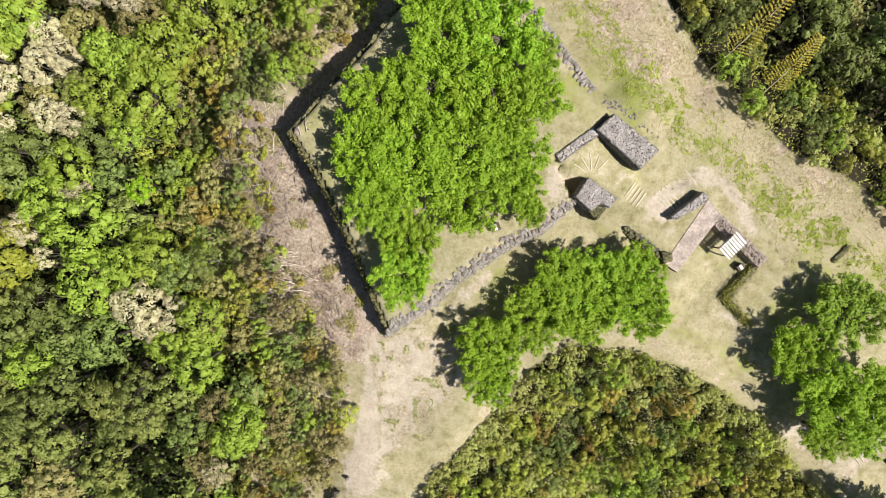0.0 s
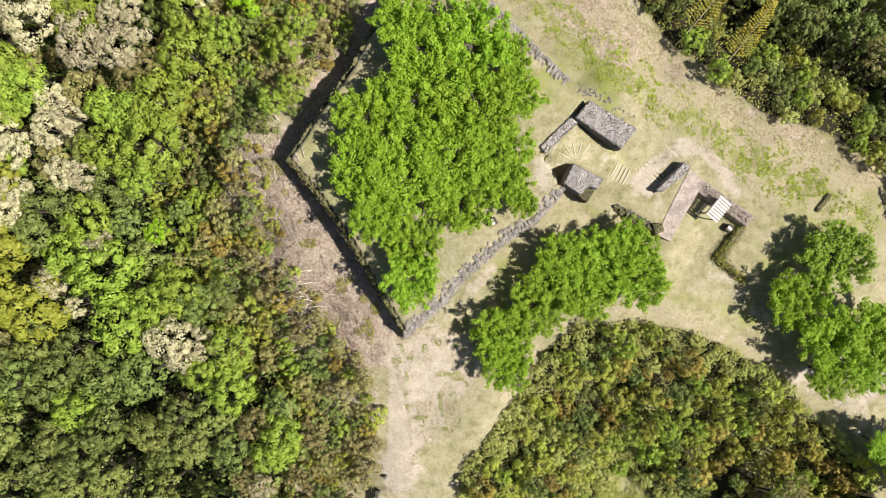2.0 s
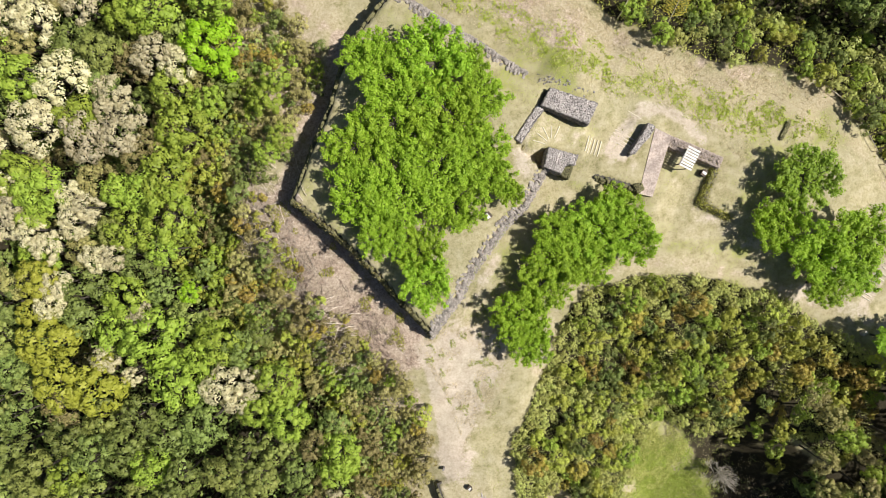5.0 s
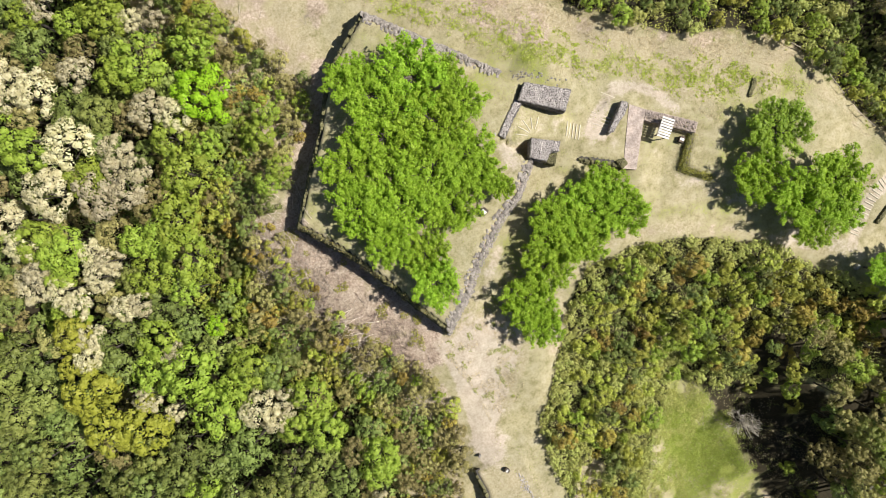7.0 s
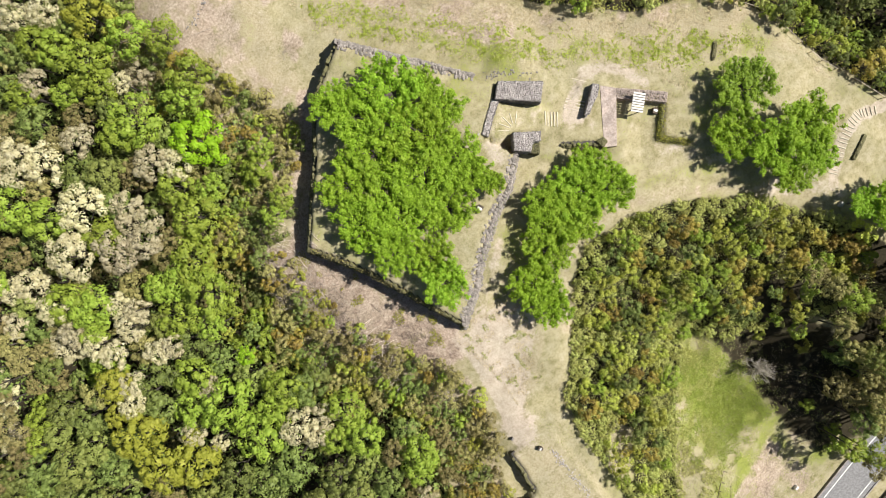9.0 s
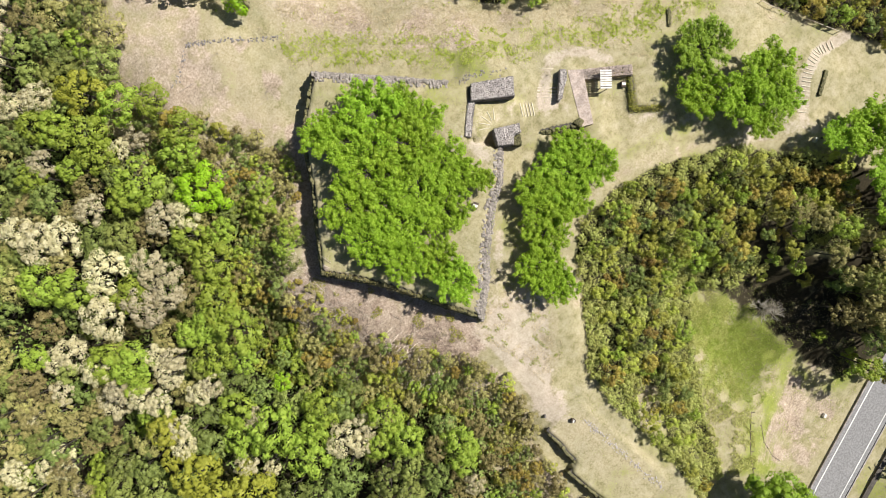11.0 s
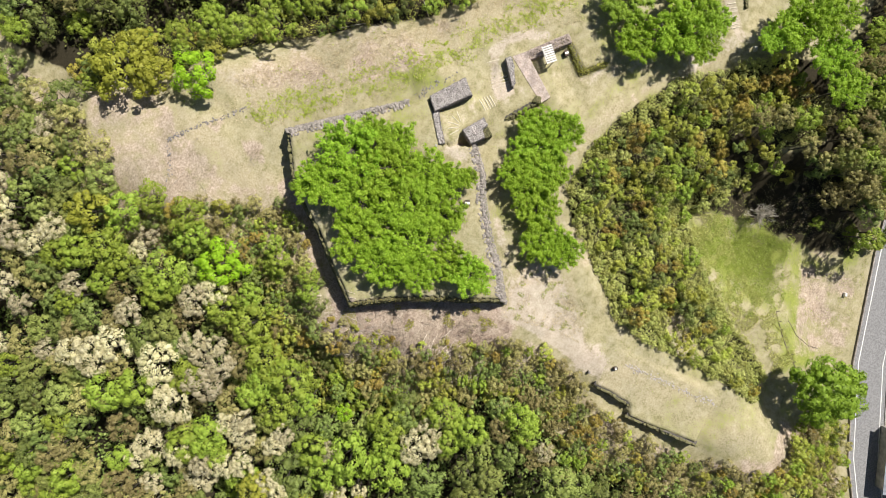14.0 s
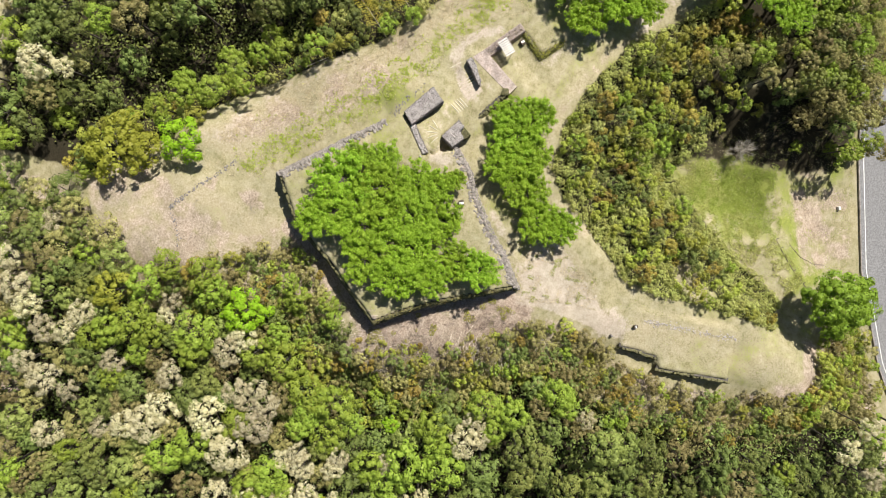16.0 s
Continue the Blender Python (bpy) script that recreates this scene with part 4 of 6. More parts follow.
timber_edging([(18.2, -47.3), (15.2, -49.3), (12.5, -51.7), (10.3, -54.3), (7.4, -57.5)], 1, "row of weathered logs edging steps down the hollow")
timber_edging([(17.6, -50.3), (15.8, -52.7), (15.0, -56.8), (15.5, -61.4)], -1, "curving row of weathered logs edging bare earth")


def road():
    """The asphalt road below, with its edge line and a low concrete kerb."""
    edge = [(58.0, -58.6), (36.5, -63.0), (15.9, -68.6), (-1.5, -76.2), (-14, -84)]
    z = -20.35

    def ribbon(lo, hi, dz, thickness):
        verts, faces = [], []
        n = len(edge)
        for i in range(n):
            d = (Vector(edge[min(i + 1, n - 1)]) - Vector(edge[max(i - 1, 0)])).normalized()
            o = Vector((d.y, -d.x)) * -1
            for w, h in ((lo, dz), (hi, dz), (hi, dz - thickness), (lo, dz - thickness)):
                verts.append((edge[i][0] + o.x * w, edge[i][1] + o.y * w, z + h))
        for i in range(n - 1):
            for k in range(4):
                faces.append((4 * i + k, 4 * i + (k + 1) % 4, 4 * (i + 1) + (k + 1) % 4, 4 * (i + 1) + k))
        return verts, faces

    v, f = ribbon(0, 6.4, 0.0, 0.8)
    tagged(new("road", mesh_of("road", v, f, ASPHALT)), "grey asphalt road with white edge lines", "road", kind="structure")
    v, f = ribbon(0.75, 0.92, 0.006, 0.006)
    tagged(new("road_line", mesh_of("road_line", v, f, WHITE)), "white painted edge line on the asphalt", "road marking", kind="structure")
    v, f = ribbon(5.5, 5.67, 0.006, 0.006)
    tagged(new("road_line", mesh_of("road_line", v, f, WHITE)), "white painted edge line on the asphalt", "road marking", kind="structure")
    v, f = ribbon(-0.28, -0.02, 0.16, 0.9)
    tagged(new("kerb", mesh_of("kerb", v, f, STONE)), "dark low kerb between verge and road", "kerb", kind="structure")

    v, f = ribbon(6.42, 6.62, 0.14, 0.6)
    tagged(new("kerb", mesh_of("kerb", v, f, STONE)), "dark low kerb on the outer side of the road", "kerb", kind="structure")
    v, f = ribbon(9.0, 9.9, 0.35, 1.2)
    tagged(new("wall_roadside", mesh_of("wall_roadside", v, f, CORE)), "low dark retaining wall beyond the roadside verge", "wall", kind="structure")
    v, f = ribbon(9.95, 15.0, 0.12, 0.6)
    tagged(new("pavement", mesh_of("pavement", v, f, CONCRETE)), "pale concrete yard beyond the roadside wall", "pavement", kind="structure")


road()


def house(x, y, angle):
    """A low house beside the road with a blue-grey metal roof."""
    root = tagged(new("house"), "low house with a blue-grey metal roof beside the road", "house")
    root.matrix_basis = pose(x, y, -20.6, 0, 0, angle)
    part("wall", bm_mesh("wall", box(12.0, 7.0, 3.2, 0.02), CONCRETE), root, m=pose(0, 0, 1.6))
    for side in (-1, 1):
        part("roof", bm_mesh("roof", box(13.0, 4.25, 0.12, 0.02), ROOF), root, "blue-grey sheet metal roof slope", m=pose(0, side * 2.0, 3.75, side * -16))
        for i in range(26):
            part("roof_seam", SEAM, root, m=pose(-6.25 + i * 0.5, side * 2.0, 3.83, side * -16))
    part("ridge_cap", bm_mesh("ridge_cap", box(13.1, 0.35, 0.1, 0.03), ROOF), root, m=pose(0, 0, 4.36))


ROOF = rough_material("blue-grey roof metal", [(0.3, (0.3, 0.33, 0.38)), (0.7, (0.38, 0.41, 0.46))], 3, 0.1, 0.005, rough=0.45, vary=0.04)
SEAM = bm_mesh("roof_seam", box(0.04, 4.2, 0.05, 0.0), ROOF)
house(2.6, -84.3, 21)

# ---- trees ----


def blossom_crown(r, flat, puffs, cards, length, width, puff=(0.26, 0.42), loose=0.6, low=-0.25, reach=(0.5, 0.86)):
    """Leaves on many rounded clumps that make up an uneven dome."""
    k = np.arange(puffs) + rng.uniform(-0.35, 0.35, puffs)
    z = np.clip(1 - (1 - low) * (k + 0.5) / puffs, low, 1)
    turn = k * 2.39996 + rng.uniform(0, 6.28) + rng.normal(0, 0.25, puffs)
    flatten = np.sqrt(1 - np.clip(z, -1, 1) ** 2)
    d = np.stack([flatten * np.cos(turn), flatten * np.sin(turn), z], axis=1)
    c = d * rng.uniform(*reach, (len(d), 1)) * r
    rad = rng.uniform(*puff, len(d)) * r
    k = rng.integers(0, len(d), cards)
    s = rng.normal(0, 1, (cards, 3)) + d[k] * 0.7 + np.array([0, 0, 0.35])
    s /= np.linalg.norm(s, axis=1, keepdims=True)
    p = c[k] + s * rad[k][:, None] * rng.uniform(0.7, 1.1, (cards, 1))
    p[:, 2] *= flat
    return leaves(p, s, length, width, loose, 3)


def spray_crown(r, limbs, twigs, per_twig, length, width):
    """Wide cherry crown: tufts of leaves on the twigs of arching limbs, feathery at the rim."""
    pts, ups, wood = [], [], []
    for i in range(limbs):
        a = 2 * math.pi * (i + rnd.uniform(-0.3, 0.3)) / limbs
        reach, rise = r * rnd.uniform(0.66, 1.0), rnd.uniform(0.0, 1.3)
        limb = [Vector((math.cos(a + 0.25 * u) * reach * u, math.sin(a + 0.25 * u) * reach * u, -1.3 + (1.9 + rise) * u - 0.9 * u * u)) for u in (0, 0.25, 0.5, 0.75, 0.97)]
        wood.append((limb, [0.13, 0.1, 0.07, 0.045, 0.02]))
        for j in range(twigs):
            u = 0.1 + 0.92 * (j + rnd.random()) / twigs
            k = min(int(u * 4), 3)
            start = limb[k].lerp(limb[k + 1], u * 4 - k)
            b = a + rnd.choice((-1, 1)) * rnd.uniform(0.2, 1.3)
            l = r * rnd.uniform(0.08, 0.27)
            end = start + Vector((math.cos(b) * l, math.sin(b) * l, rnd.uniform(-0.6, 0.9)))
            if j % 5 == 0:
                wood.append(([start, end], [0.03, 0.008]))
            n = per_twig * 2 // 5
            t = rng.uniform(0, 1.25, (n, 1))
            p = np.array(start) * (1 - t) + np.array(end) * t + rng.normal(0, 1, (n, 3)) * np.array([0.14, 0.14, 0.09])
            pts.append(p)
            ups.append(np.tile(np.array([0, 0, 1.0]), (n, 1)))
            n = per_twig - n
            d = rng.normal(0, 1, (n, 3)) + np.array([0, 0, 0.6])
            d /= np.linalg.norm(d, axis=1, keepdims=True)
            pts.append(np.array(end) + d * np.array([1.0, 1.0, 0.75]) * rnd.uniform(0.3, 0.62) * rng.uniform(0.75, 1.1, (n, 1)))
            ups.append(d + np.array([0, 0, 0.35]))
    for i in range(16):
        a, q = rnd.uniform(0, 6.283), r * 0.42 * math.sqrt(rnd.random())
        d = rng.normal(0, 1, (34, 3)) + np.array([0, 0, 0.8])
        d /= np.linalg.norm(d, axis=1, keepdims=True)
        pts.append(np.array([math.cos(a) * q, math.sin(a) * q, rnd.uniform(0.1, 0.8)]) + d * np.array([1.0, 1.0, 0.7]) * rnd.uniform(0.4, 0.65) * rng.uniform(0.75, 1.1, (34, 1)))
        ups.append(d + np.array([0, 0, 0.35]))
    return leaves(np.concatenate(pts), np.concatenate(ups), length, width, 0.3), wood


PROTOS = {}


def prototype(kind, name, label, category, group, crown_mesh, wood, high, unit):
    """A tree to be copied: an empty at its foot, its trunk and its crown. high: where the crown's middle is; unit: its radius."""
    root = tagged(new(name), label, category, group)
    v, f = tubes(wood, 5)
    part("trunk", mesh_of("trunk", v, f, BARK, True), root)
    part("crown", crown_mesh, root, m=pose(0, 0, high))
    PROTOS.setdefault(kind, []).append((root, high, unit))


def trunk_of(high, r, girth=0.16, limbs=6):
    wood = [([Vector((0, 0, -0.5)), Vector((0.06, 0.03, high * 0.4)), Vector((-0.04, 0.05, high * 0.85)), Vector((0, 0, high + r * 0.2))], [girth * 1.3, girth, girth * 0.75, girth * 0.35])]
    for i in range(limbs):
        a = 6.28 * i / limbs + rnd.uniform(-0.4, 0.4)
        wood.append(([Vector((0, 0, high * 0.7)), Vector((math.cos(a) * r * 0.35, math.sin(a) * r * 0.35, high * 0.9)), Vector((math.cos(a) * r * 0.55, math.sin(a) * r * 0.55, high + r * 0.05))], [girth * 0.5, girth * 0.35, girth * 0.12]))
    return wood


for i in range(5):
    corners, wood = spray_crown(4.0, 14, 17, 46, 0.3, 0.17)
    wood = [([p + Vector((0, 0, 4.5)) for p in path], radii) for path, radii in wood]
    wood.append(([Vector((0, 0, -0.4)), Vector((0.1, 0.05, 1.4)), Vector((0, 0, 3.3))], [0.3, 0.22, 0.18]))
    prototype("cherry", "cherry_tree", "spreading cherry tree with fresh bright green leaves", "tree", "cherry trees", quads("crown", corners, CHERRY), wood, 4.5, 4.0)
    if i == 4:
        prototype("deepcherry", "cherry_tree", "spreading cherry tree with deeper green leaves", "tree", "cherry trees", quads("crown", corners, GRANDM), wood, 4.5, 4.0)
KINDS = [("cream", CREAM, "evergreen tree covered in cream-white blossom", 0.85, 32, 2200, 0.25, 0.22, (0.17, 0.3), 0.18),
         ("fresh", FRESH, "broad-leaved tree with fresh mid-green foliage", 0.85, 36, 2200, 0.28, 0.22, (0.15, 0.31), 0.15),
         ("dark", DARKG, "evergreen tree with dense dark green foliage", 0.9, 36, 2200, 0.28, 0.22, (0.15, 0.31), 0.15),
         ("laurel", LAUREL, "evergreen laurel tree with pale olive-green foliage", 0.85, 36, 2200, 0.28, 0.22, (0.15, 0.3), 0.15),
         ("olive", OLIVE, "scrubby tree with bronze olive foliage", 0.85, 36, 2100, 0.26, 0.2, (0.14, 0.29), 0.25),
         ("lime", LIMEM, "young tree with vivid lime-green leaves", 0.8, 30, 2400, 0.28, 0.22, (0.16, 0.3), 0.25),
         ("yellow", YELLOWM, "tree with yellow-green spring foliage", 0.75, 34, 2400, 0.28, 0.22, (0.15, 0.28), 0.25)]
NAMES = {"cream": "blossoming_evergreen", "fresh": "broadleaf_tree", "dark": "evergreen_tree", "laurel": "laurel_tree", "olive": "bronze_tree", "lime": "lime_green_tree", "yellow": "yellow_green_tree"}
for kind, material, label, flat, puffs, cards, length, width, puff, loose in KINDS:
    for i in range(2 if kind in ("lime", "yellow") else 4):
        corners = blossom_crown(2.5, flat, puffs, cards, length, width, puff, loose, reach=(0.64, 0.96), low=-0.05)
        prototype(kind, NAMES[kind], label, "tree", "woodland trees", quads("crown", corners, material), trunk_of(8.0, 2.5, limbs=4), 8.0, 2.5)
for kind, name, material, label in (("scrub", "scrub_bush", SHRUB, "low mixed scrub bush on the slope"), ("bronze", "bronze_bush", RUST, "low bush with rusty bronze young leaves"),
                                    ("greenbush", "green_bush", FRESH, "low bush with fresh green leaves"), ("olivebush", "olive_bush", OLIVE, "low bush with dull olive leaves"), ("darkbush", "evergreen_bush", DARKG, "low evergreen bush with dark leaves"), ("sedge", "bamboo_grass", SEDGE, "low clump of pale bamboo grass")):
    for i in range(3):
        corners = blossom_crown(1.2, 1.0, 15, 700, 0.21, 0.16, (0.2, 0.38), 0.22, low=-0.1, reach=(0.4, 0.92))
        prototype(kind, name, label, "bush", "bushes", quads("crown", corners, material), trunk_of(0.9, 1.2, 0.05, 4), 0.9, 1.2)

prototype("grand", "large_tree", "large round-crowned green tree beside the road", "tree", "", quads("crown", blossom_crown(5.6, 0.75, 170, 19000, 0.36, 0.28, (0.1, 0.2), 0.2, low=0.0, reach=(0.45, 0.95)), GRANDM), trunk_of(8.0, 3.6, 0.3, 6), 8.0, 5.6)

TAKEN = []


def plant(kind, x, y, r, middle=None):
    """Puts a tree of that kind with its foot on the ground, its crown's middle at the given height."""
    root, high, unit = PROTOS[kind][rnd.randrange(len(PROTOS[kind]))]
    g = spot(x, y)
    rise = max((middle if middle is not None else g + high * r / unit) - g, 0.45 * r) / high
    s = r / unit
    rise = max(rise, 0.3)
    tree = copy_thing(root, Matrix.Translation((x, y, g)) @ Matrix.Rotation(rnd.uniform(0, 6.28), 4, "Z") @ Matrix.Diagonal((s, s * rnd.uniform(0.92, 1.08), rise, 1)))
    for ob in tree.children:
        if ob.name.startswith("crown"):
            ob.matrix_basis = pose(0, 0, high) @ Matrix.Diagonal((1, 1, s / rise * rnd.uniform(0.9, 1.15), 1))
    TAKEN.append((x, y, r))


CHERRY_TOP = [(6.4, 32.7, 3.9), (12.4, 32.2, 4.1), (16.1, 26.3, 3.2), (11.8, 25.7, 4.3), (5.6, 27.1, 4.1), (0.1, 26.0, 3.6), (-1.4, 20.6, 3.8), (3.2, 19.2, 4.1), (8.4, 20.3, 4.1), (13.6, 20.0, 3.6), (-0.5, 15.2, 3.0), (8.7, 15.3, 3.3), (14.0, 16.8, 2.7), (2.9, 11.4, 3.0), (2.0, 7.6, 3.2), (15.5, 14.4, 1.6), (5.2, 35.8, 2.8), (16.4, 30.4, 2.0)]
CHERRY_SLOPE = [(25.1, 6.3, 3.8), (28.8, 3.8, 3.2), (20.2, 4.8, 3.5), (16.2, 2.0, 3.2), (12.2, -0.8, 3.2), (12.2, -4.3, 2.6), (28.1, 7.9, 2.7), (22.7, 2.9, 3.1), (20.1, 7.9, 2.4)]
CHERRY_EAST = [(51.6, 3.3, 4.1), (47.0, -1.4, 3.6), (55.8, -6.4, 3.9), (50.4, -6.5, 3.8), (54.5, -10.7, 2.7), (49.8, -10.8, 2.6), (55.5, -20.4, 2.3)]
CHERRY_FAR = [(59.4, -23.4, 4.1), (62.6, -26.8, 3.9), (57.3, -30.1, 3.5), (53.5, -34.4, 3.0)]
CREAM_A = [(-25.0, 64.2, 1.9), (-34.4, 57.2, 2.8), (-31.3, 55.3, 2.7), (-31.1, 47.1, 3.0), (-26.0, 43.6, 2.1), (-27.7, 41.9, 1.3), (-24.8, 40.1, 1.7), (-36.4, 42.7, 3.0), (-31.1, 39.1, 2.7), (-43.5, 38.6, 1.9), (-43.7, 34.7, 1.9), (-42.5, 31.2, 1.9), (-41.1, 28.5, 1.9), (-35.8, 24.8, 1.7), (-36.6, 30.1, 1.9), (-34.4, 31.4, 1.7), (-36.1, 33.8, 1.7), (-41.5, 23.6, 1.7), (-43.3, 21.4, 1.9), (-33.2, 16.0, 1.6), (-39.2, 12.4, 1.7), (-37.6, 9.3, 1.1), (-26.7, 4.1, 2.5), (-23.3, 3.0, 1.9), (-25.9, 1.4, 1.6), (-17.7, 70.7, 2.1), (-21.3, 73.0, 1.9), (-16.0, 57.6, 1.4)]
CREAM_B = [(21.2, 84.9, 3.2), (21.2, 80.7, 1.7), (-15.6, 83.1, 2.8), (-18.4, 79.8, 2.4), (-21.6, 76.9, 2.2), (-30.1, 75.5, 3.0), (-31.2, 71.0, 1.9), (-26.2, 66.1, 3.0), (-35.0, 60.7, 2.6), (-28.6, 53.7, 3.6), (-31.4, 57.5, 2.6), (-33.6, 48.9, 2.6), (-26.4, 43.0, 2.6), (-27.4, 38.0, 2.8), (-31.8, 40.1, 2.6), (-34.4, 33.7, 3.2), (-36.2, 27.6, 3.2), (-33.5, 24.2, 1.9), (-34.7, 15.2, 1.7), (-15.3, -60.3, 2.2), (-10.8, -62.7, 1.9), (-19.3, -65.2, 2.1), (-39.1, 42.1, 2.4), (-18.3, 70.3, 1.9), (-16.8, 43.8, 2.4), (-25.4, 54.7, 2.3), (-27.9, 79.2, 2.1), (-11.2, 84.8, 2.3)]
LIME = [(-12.3, 44.3, 3.8), (-26.3, 16.8, 1.4)]
YELLOW = [(-45.3, 17.2, 3.6), (-45.4, 12.0, 3.8), (-41.6, 9.6, 3.8), (-43.4, 25.1, 2.4), (-46.5, 21.4, 1.7), (-13.1, 66.5, 3.2)]
YELLOW_B = [(9.5, 70.5, 4.8), (11.0, 66.4, 3.4), (14.0, 69.8, 3.0)]
VIVID = [(13.6, 59.6, 3.6), (22.7, 57.0, 2.5), (27.9, 54.6, 2.3), (30.2, 50.3, 1.9), (21.7, 62.0, 2.5), (18.2, 65.2, 2.1), (24.7, 52.1, 1.7), (31.4, 46.7, 1.9), (33.5, 41.4, 1.9)]
FRESH_A = [(-19.4, 36.4, 3.0), (-24.3, 31.7, 3.3), (-25.0, 27.1, 3.2), (-27.4, 31.0, 2.4), (-29.8, 31.9, 2.1), (-30.5, 26.8, 2.7), (-27.7, 22.9, 1.7), (-41.4, 38.0, 3.0), (-39.0, 35.6, 3.0), (-41.0, 33.6, 2.1), (-34.3, 19.0, 2.8), (-32.6, 12.9, 3.6), (-36.6, 15.6, 2.8), (-31.9, 6.7, 3.3), (-25.3, 9.8, 2.7), (-28.6, 8.2, 2.4), (-20.4, 1.7, 2.8), (-20.5, -2.9, 2.5), (-24.2, -0.5, 1.9), (-16.2, -9.9, 2.7), (-6.0, 38.3, 1.7), (-8.3, 36.1, 1.9)]
FRESH_B = [(-17.6, 62.3, 3.5), (-18.4, 59.0, 2.8), (-17.3, 51.7, 3.5), (-20.8, 52.0, 2.7), (-7.6, 52.4, 3.0), (-10.2, 50.5, 2.8), (-21.2, 69.0, 2.7), (-19.7, 65.9, 2.7), (-10.9, 61.8, 3.2), (-7.2, 58.9, 2.5), (-15.1, 38.5, 1.9), (-10.7, 30.0, 1.7), (-8.0, 30.9, 1.7), (-27.4, 64.1, 2.2), (-22.8, 61.0, 2.0), (-38.8, 53.3, 3.2), (-36.1, 49.1, 3.2), (-31.4, 42.4, 2.7)]
DARK = [(-39.5, 21.7, 3.2), (-41.0, 18.6, 2.7), (-27.5, 45.3, 2.4), (-28.9, 66.5, 2.1), (-30.0, 18.4, 1.8), (-22.8, 7.4, 2.4), (-31.7, -0.3, 2.9), (-27.6, -5.7, 2.7), (-22.3, -10.9, 2.4), (-38.7, 4.1, 2.6), (-20.2, 8.6, 1.9)]
for x, y, r in CHERRY_TOP:
    plant("cherry", x + 0.5, y, r * 1.06, 3.0 + rnd.uniform(-0.5, 0.5))
for x, y, r in CHERRY_SLOPE:
    plant("cherry", x, y, r * 1.11, -0.2 + rnd.uniform(-0.5, 0.4))
for x, y, r in CHERRY_EAST + CHERRY_FAR:
    plant("deepcherry" if math.hypot(x - 51.6, y - 3.3) < 1 else "cherry", x, y, r * 1.06, -0.3 + rnd.uniform(-0.5, 0.5))
for kind, picks, middle in (("cream", CREAM_A, -0.5), ("lime", LIME, -0.5), ("yellow", YELLOW, -0.5), ("yellow", YELLOW_B, -1), ("lime", VIVID, -2),
                            ("fresh", FRESH_A, -0.8), ("fresh", FRESH_B, -0.8), ("dark", DARK, -1.4)):
    for x, y, r in picks:
        r *= 1.1 if picks is FRESH_A or picks is CREAM_A else 1.0
        plant("fresh" if picks is VIVID and math.hypot(x - 12.0, y - 60.4) > 3.2 else kind, x, y, r * 1.05, middle + rnd.uniform(-0.7, 0.5))
plant("grand", 8.9, -56.2, 6.2, -6.0)
for x, y, r in CREAM_B:
    if all((x - a) ** 2 + (y - b) ** 2 > (0.6 * (r + c)) ** 2 for a, b, c in TAKEN):
        plant("cream", x, y, r, -0.5)


def bamboo(x0, y0, x1, y1, rise):
    """A leaning bamboo: an arched culm with drooping yellowish sprays on both sides."""
    g = spot(x0, y0)
    path = [Vector(((x1 - x0) * u ** 1.3, (y1 - y0) * u ** 1.3, rise * (u ** 0.8) - 1.0 * u ** 4)) for u in np.linspace(0, 1, 12)]
    root = tagged(new("bamboo"), "leaning bamboo with yellowing feathery foliage", "bamboo", "bamboos")
    root.matrix_basis = pose(x0, y0, g - 0.2)
    v, f = tube(path, [0.07 - 0.005 * i for i in range(12)], 6)
    part("culm", mesh_of("culm", v, f, LOG), root)
    side = Vector((-(y1 - y0), x1 - x0, 0)).normalized()
    pts = []
    for i in range(46):
        u = (0.28 + 0.72 * (i // 2) / 23) * 11
        k = min(int(u), 10)
        p = path[k].lerp(path[k + 1], u - k)
        along = (path[k + 1] - path[k]).normalized()
        l = 1.9 * (1.08 - u / 11) ** 0.6 * rnd.uniform(0.85, 1.05)
        s = side * (-1, 1)[i % 2]
        for j in range(26):
            w = rnd.uniform(0.05, 1)
            pts.append(p + s * l * w + along * l * 0.6 * w + Vector((rnd.gauss(0, 0.035), rnd.gauss(0, 0.035), -0.35 * l * w * w + rnd.gauss(0, 0.04))))
    p = np.array([tuple(q) for q in pts])
    part("foliage", quads("foliage", leaves(p, np.tile(np.array([0, 0, 1.0]), (len(p), 1)), 0.26, 0.075, 0.5), BAMBOO_LEAF), root)


BAMBOO_LEAF = leaf_material("bamboo leaves", [(0, (0.46, 0.37, 0.04)), (0.5, (0.66, 0.55, 0.08)), (1, (0.62, 0.6, 0.13))], 0.3, tree_spread=0.15)
bamboo(37.6, 30.6, 43.6, 37.6, 9.5)
bamboo(42.3, 26.9, 46.2, 32.6, 8.0)
TAKEN += [(39.4, 32.8, 1.6), (41.6, 35.4, 1.8), (43.8, 29.0, 1.5), (45.4, 31.5, 1.6)]


